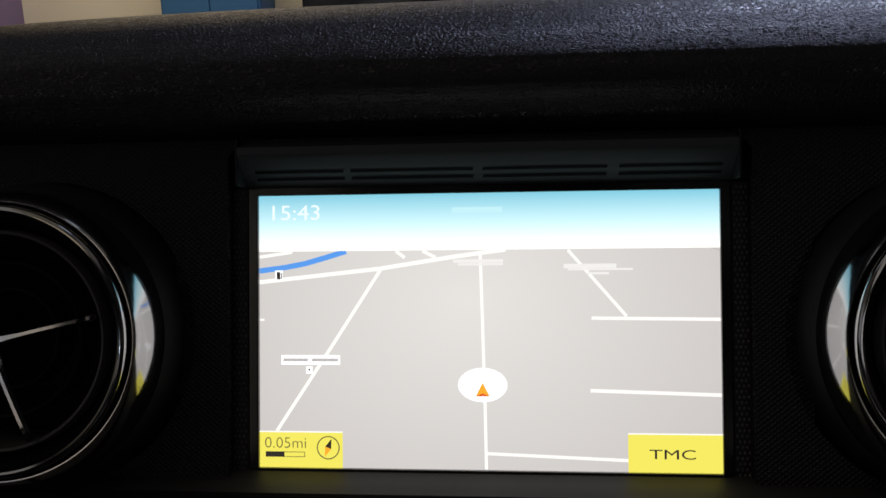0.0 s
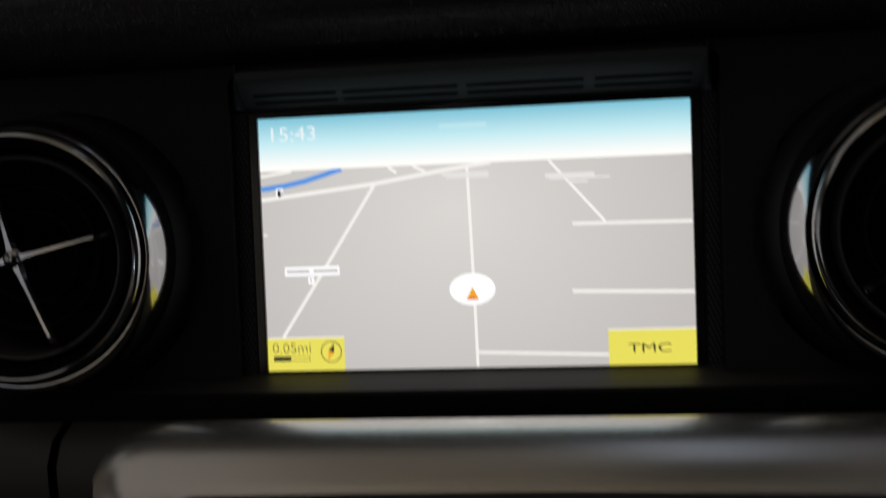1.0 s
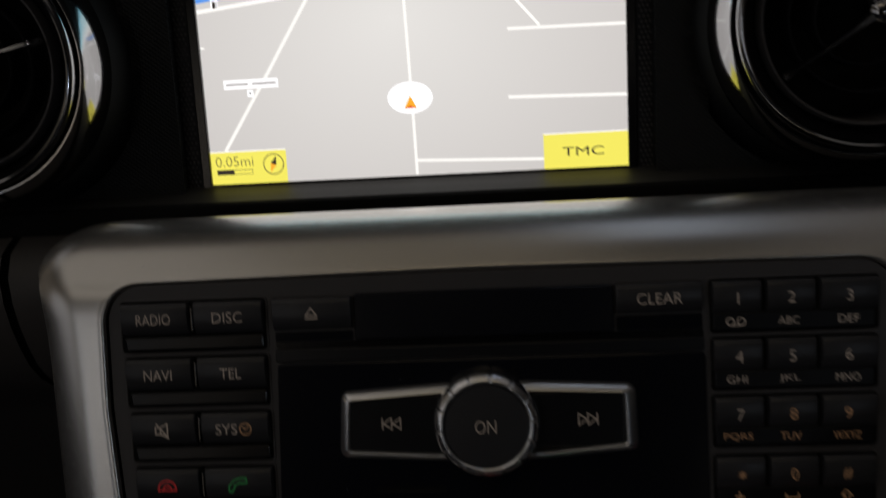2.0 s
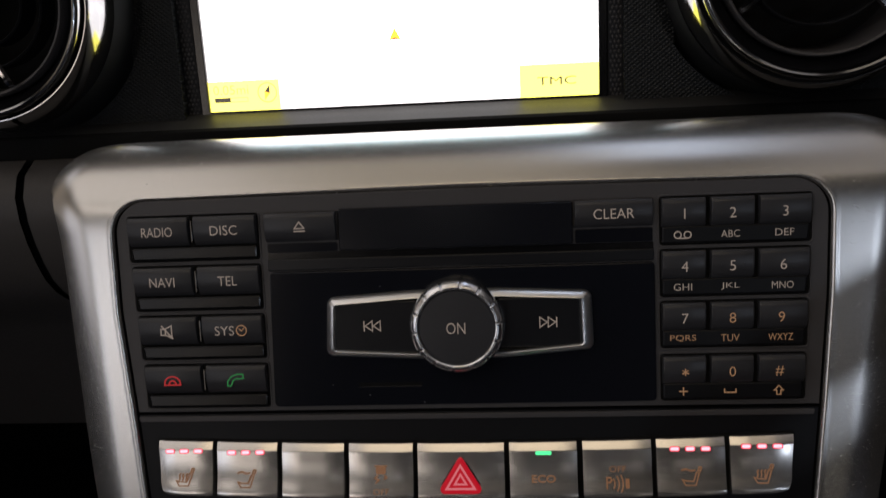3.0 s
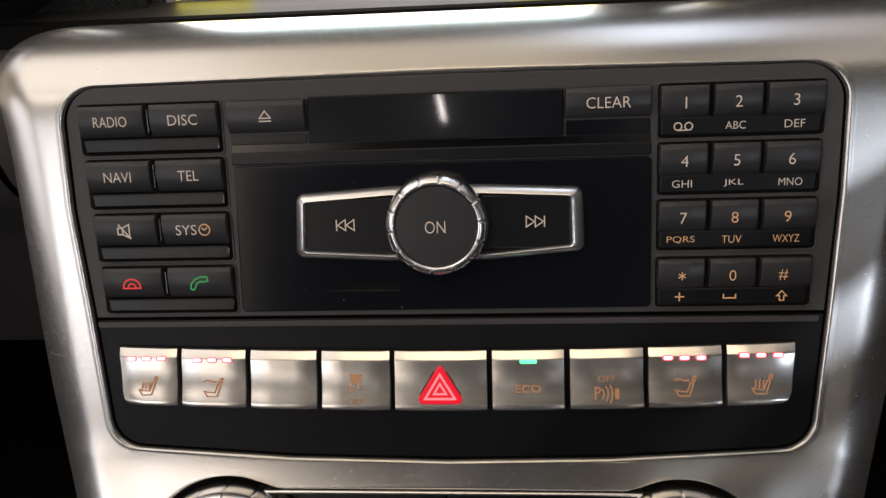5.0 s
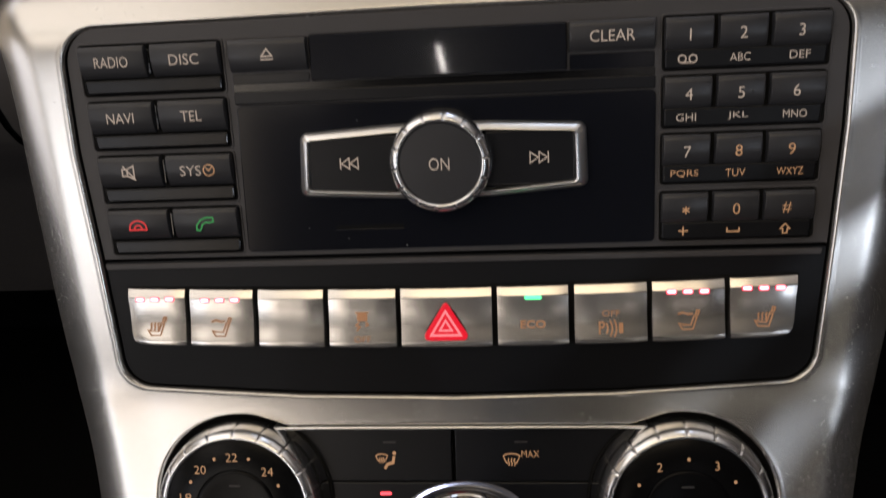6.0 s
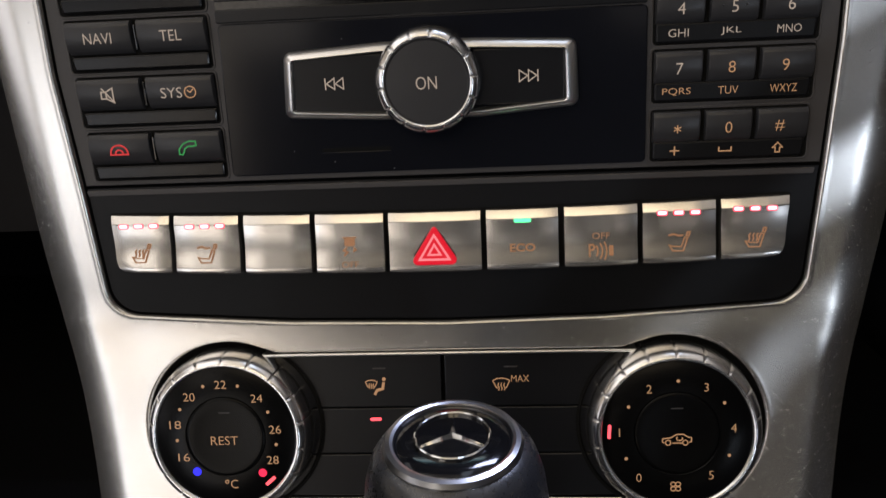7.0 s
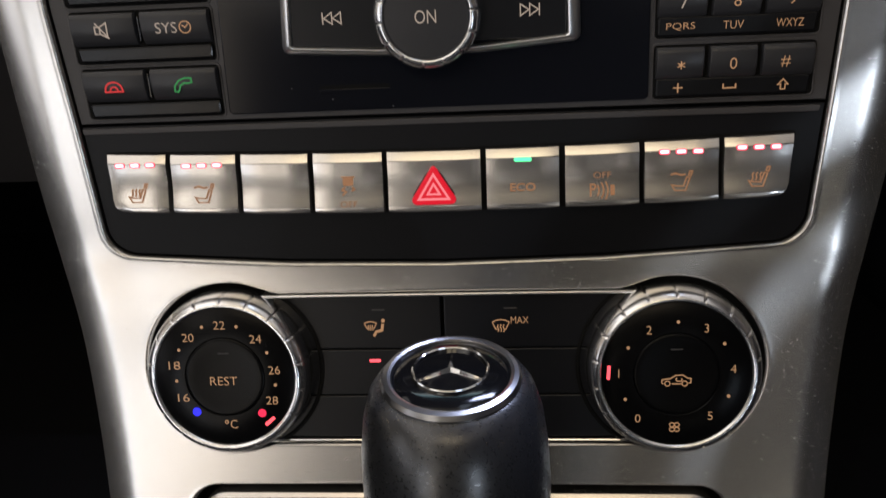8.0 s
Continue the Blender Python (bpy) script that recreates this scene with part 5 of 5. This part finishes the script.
            part("warning_socket", slab(rounded([(-7.3, -5.5), (6.9, -5.5), (-0.2, 5.6)], [1.4, 1.4, 0.8], 6), -0.4, 0.12, 0.05), GLOSS, sw, m=lie(top - 7.9, 0) @ at(0.1))
            part("warning_button", slab(rounded([(-6.6, -5.0), (6.2, -5.0), (-0.2, 5.0)], [1.2, 1.2, 0.7], 6), -0.4, 1.0, 0.5), HAZARD, sw, "lit red triangle", m=lie(top - 7.9, 0) @ at(0.1))
            part("warning_line", stroke([(-3.9, -3.4), (3.5, -3.4), (-0.2, 2.6)], 0.55, 0, 0.1, True), HAZARD_LINE, sw, m=lie(top - 7.9, 1.0) @ at(0.1), smooth=0)
            part("warning_line", stroke([(-1.7, -2.2), (1.3, -2.2), (-0.2, 0.3)], 0.5, 0, 0.1, True), HAZARD_LINE, sw, m=lie(top - 7.9, 1.0) @ at(0.1), smooth=0)
    return ob


# ---- heating panel ----
def icon_car():
    return merge(stroke([(-3.6, -0.6), (-3.5, 0.3), (-1.4, 0.6), (-0.2, 1.4), (1.6, 1.45), (2.7, 0.7), (3.5, 0.6), (3.5, -0.5), (2.9, -0.6)], 0.26), stroke([(1.2, -0.8), (-1.2, -0.8)], 0.26), stroke([(-3.6, -0.6), (-3.1, -0.7)], 0.26),
                 stroke(arc(-2.2, -0.7, 0.65, 0, 340, 12), 0.24, closed=True), stroke(arc(2.0, -0.7, 0.65, 0, 340, 12), 0.24, closed=True), stroke(arc(0.6, 0.35, 0.75, 130, 400, 10, 0.5), 0.26))


def icon_fan():
    return merge(*[stroke([(x * 0.6 + 0.62 * math.cos(a), y * 0.6 + 0.55 * math.sin(a)) for a in [i * math.pi / 5 for i in range(10)]], 0.24, closed=True) for x, y in ((-1, 1), (1, 1), (-1, -1), (1, -1))])


def icon_screen_heat(body=False):
    """A windscreen with rising air; body: smaller, beside a seated figure."""
    k, x0, y0 = (0.72, -0.9, 0.4) if body else (1.0, -0.2, 0.0)
    at_k = lambda pts: [(x0 + k * x, y0 + k * y) for x, y in pts]
    p = [stroke(at_k([(-2.2, 1.1), (-1.2, 1.6), (0, 1.75), (1.2, 1.6), (2.2, 1.1), (1.35, -0.7), (0.9, -0.95)]), 0.26), stroke(at_k([(-0.9, -0.95), (-1.35, -0.7), (-2.2, 1.1)]), 0.26)]
    p += [stroke(at_k([(x, -1.5), (x + 0.2, -0.9), (x - 0.15, -0.2), (x + 0.1, 0.5)]), 0.26, 0, 0.13) for x in (-0.75, 0.0, 0.75)]
    if body:
        p += [slab(disc(2.5, 1.9, 0.5, 12), 0, 0.12, 0), stroke([(2.4, 1.1), (2.1, -0.7), (0.6, -1.1), (-0.1, -2.3)], 0.7)]
    return merge(*p)


def dial(left):
    axis = (-57.5, 3.7) if left else (57.3, 3.6)
    ob = thing("temperature_dial" if left else "fan_dial", CLIMATE @ at(*axis), "chrome ridged temperature dial with lit numbers" if left else "chrome ridged fan dial with lit numbers", "rotary dial", "dials of the heating panel")
    part("socket", lathe([(24.2, 0.4), (23.5, 0.5), (23.1, 0.0), (22.9, -2.5), (20.0, -2.6)], 96), DARK, ob, "black socket round the foot")
    prof = [(21.9, -3.0), (21.9, 2.0), (21.7, 4.0), (21.4, 5.8), (21.1, 7.0), (20.7, 7.8), (20.1, 8.5), (19.4, 8.95), (18.9, 9.0), (18.5, 8.75), (18.3, 8.3)]
    n, m = 18, 576
    # ring with narrow grooves across its side and its rounded front edge
    rings = []
    for r, h in prof:
        ring = []
        for i in range(m):
            a = 2 * math.pi * i / m
            ph = (a * n / (2 * math.pi)) % 1
            dip = (0.35 if r > 19.8 else 0.0) * math.exp(-((ph - 0.5) / 0.03) ** 2)
            ring.append(((r - dip) * math.cos(a), (r - dip) * math.sin(a), h - dip * (0.8 if h > 7.5 else 0)))
        rings.append(ring)
    part("ring", rings_mesh(rings, False), RING, ob, "grooved chrome ring", smooth=60)
    face = part("face", lathe([(18.4, 5.0), (18.35, 8.4), (18.1, 8.55), (10.7, 8.55), (10.5, 8.4)], 96), DIAL, ob, "black scale")
    part("button", lathe([(10.45, 5.0), (10.4, 8.45), (10.2, 8.6), (9.6, 8.62), (8, 8.5), (4, 8.38), (0.1, 8.34)], 64, True), DIAL, ob, "black centre button")
    spread = lambda u, v: (0.992 * u + (0.087 * v - 0.17 if left else 0.64 - 0.045 * v), 1.04 * v + (1.0 if left else 1.1))
    put = lambda bm, u, v, mat=ORANGE, w=8.6: part("legend", bm, mat, face, m=at(*spread(u, v), w), smooth=0)
    spot = lambda u, v, r=0.42, mat=ORANGE: part("scale_dot", slab(disc(0, 0, r, 12), 0, 0.1, 0), mat, face, m=at(*spread(u, v), 8.55), smooth=0)
    if left:
        for txt, u, v in (("22", -1.4, 12.4), ("20", -9.7, 9.3), ("18", -13.3, 2.2), ("16", -10.8, -6.2), ("24", 8.3, 8.8), ("26", 13.4, 0.8), ("28", 13.0, -7.0)):
            put(text_mesh(txt, 2.15, 3.1, 0), u, v)
        for u, v in ((-6.0, 12.0), (3.2, 12.0), (-12.1, 6.2), (-12.7, -1.8), (11.4, 5.3), (13.8, -3.0)):
            spot(u, v)
        put(text_mesh("REST", 2.3, 7.2, 0), 0, -1.9, ORANGE, 8.66)
        put(merge(text_mesh("C", 2.3, 1.9, 0)), 2.9, -13.2)
        put(stroke(arc(0, 0, 0.42, 0, 330, 10), 0.22, closed=True), 0.9, -12.6, w=8.55)
        spot(-7.2, -9.9, 1.15, BLUE_DOT)
        spot(10.4, -10.3, 1.1, RED_DOT)
        part("pointer", slab(box_outline(-1.6, -0.45, 1.6, 0.45, 0.3), 0, 0.2, 0.05), RED_LED, face, "lit red pointer", m=at(*spread(12.6, -12.4), 8.55) @ pose(0, 0, 0, 0, 0, 40))
    else:
        for txt, u, v in (("2", -7.0, 9.9), ("3", 7.0, 10.2), ("1", -14.9, -0.7), ("4", 13.2, 0.2), ("0", -10.7, -12.0), ("5", 7.2, -11.4)):
            put(text_mesh(txt, 2.15, None, 0), u, v)
        for u, v in ((0.2, 11.8), (11.2, 6.4), (-12.3, 5.6), (-13.6, -7.2), (11.8, -6.5)):
            spot(u, v)
        put(icon_car(), -0.8, -2.6, w=8.62)
        put(icon_fan(), -1.7, -14.2, w=8.55)
        part("pointer", slab(box_outline(-0.4, -1.8, 0.4, 1.8, 0.3), 0, 0.2, 0.05), RED_LED, face, "lit red pointer", m=at(*spread(-17.4, -0.5), 8.55) @ pose(0, 0, 0, 0, 0, -4))
    part("button_mark", slab(box_outline(-1.5, -0.14, 1.5, 0.14, 0.1), 0, 0.06, 0), PLATE, face, m=at(0, 6.4, 8.5))
    return ob


def heating_panel():
    ob = thing("heating_panel", CLIMATE, "glossy black heating control panel with lit symbols", "control panel")
    part("backing", slab(box_outline(-63, -18.5, 63, 25.5, 3), -9, -3.2, 0), DARK, ob)
    part("chrome_line", slab(box_outline(-58, 22.9, 58, 23.7, 0.3), -3.5, 2.2, 0.35), DULL, ob, "thin chrome line")
    part("chrome_line", slab(box_outline(-58, -17.2, 58, -16.3, 0.3), -3.5, 0.9, 0.3), CHROME, ob, "thin chrome line")
    rows = ((8.5, 22.5), (-4.2, 8.2), (-16.0, -4.5))
    for j, (v0, v1) in enumerate(rows):
        for a, b in ((-56, -1.6), (-0.7, 56)):
            key = part("panel_key", slab(box_outline(a, v0, b, v1, 0.4), -3.5, 0.0 - 0.1 * j, 0.3), PANEL, ob)
            if j == 0:
                left = a < -10
                part("legend", icon_screen_heat(left), ORANGE, key, m=at(-19.3 if left else 14.2, 14.2, 0.02), smooth=0)
                if not left:
                    part("legend", text_mesh("MAX", 1.75, 4.6, 0), ORANGE, key, m=at(18.9, 15.8, 0.06), smooth=0)
                part("lamp_mark", slab(box_outline(-1.7, -0.2, 1.7, 0.2, 0.1), 0, 0.08, 0), PLATE, key, m=at(-18 if left else 16.5, 19.0, 0))
    part("led", slab(box_outline(-1.5, -0.4, 1.5, 0.4, 0.3), 0, 0.2, 0.05), RED_LED, ob, "lit red lamp", m=at(-19.4, 5.2, -0.1))
    return ob


# ---- gear lever ----
def gear_lever():
    ob = thing("gear_lever", TIP @ pose(0.0056, 0.1063, 0.7805, -0.5, 0, 1), "black leather gear lever with a chrome-ringed top", "gear lever")
    sect = ((13.4, 13.2, -0.6, 0), (14.7, 14.4, -1.2, 0), (16.2, 16.0, -3.4, -0.2), (17.6, 17.8, -8, -0.6), (18.5, 19.4, -15, -1.2), (18.9, 20.4, -24, -1.6), (18.7, 20.6, -34, -1.6), (17.9, 20.0, -46, -1.4), (16.0, 18.0, -60, -1), (13.0, 14.6, -74, 0), (10.5, 11, -86, 1))
    n = 64
    body = [[(rx * math.cos(2 * math.pi * i / n), ry * math.sin(2 * math.pi * i / n) + dy, h) for i in range(n)] for rx, ry, h, dy in reversed(sect)]
    part("grip", rings_mesh(body, True, True), GRIP, ob, "smooth black leather grip", smooth=60)
    part("top_ring", lathe([(13.5, -0.9), (13.6, -0.2), (13.1, 0.7), (12.2, 1.0), (11.6, 0.8), (11.3, 0.2), (11.2, -0.8)], 80), KNOB_RING, ob, "satin grey metal ring")
    cap = part("cap", lathe([(11.4, -1.2), (11.3, 0.1), (10.6, 0.6), (9.0, 1.0), (6, 1.3), (0.1, 1.45)], 64, True), CAP, ob, "glossy black cap")
    part("emblem_ring", lathe([(7.5, 1.0), (7.45, 1.75), (7.2, 1.9), (6.95, 1.75), (6.9, 1.0)], 64), CHROME, cap, "chrome ring and three spokes")
    for k in range(3):
        a = 90 + 120 * k
        sp = [[(r, h, 0.3), (r, 0, 1.0 + 0.25 * (1 - r / 7)), (r, -h, 0.3)] for r, h in ((0.05, 0.85), (2.2, 0.42), (6.9, 0.1))]
        part("emblem_spoke", rings_mesh(sp, True, True), CHROME, cap, m=at(0, 0, 0.95, a), smooth=10)
    part("shaft", lathe([(7, -150), (7, -80)], 24, True), GLOSS, ob)
    part("boot", lathe([(46, -186), (44, -172), (36, -150), (24, -118), (14, -92), (10.5, -84)], 48), GRIP, ob, "black leather boot")
    return ob


hall()
shell()
steering_wheel()
dashboard()
display()
vent = air_vent()
copy_thing(vent, SCREEN @ at(VENT_SHIFT + VENT_U, VENT_V, VENT_W) @ pose(0, 0, 0, 0, -VENT_TURN, 21))
silver_frame()
radio()
switch_panel()
heating_panel()
dial(True)
dial(False)
gear_lever()
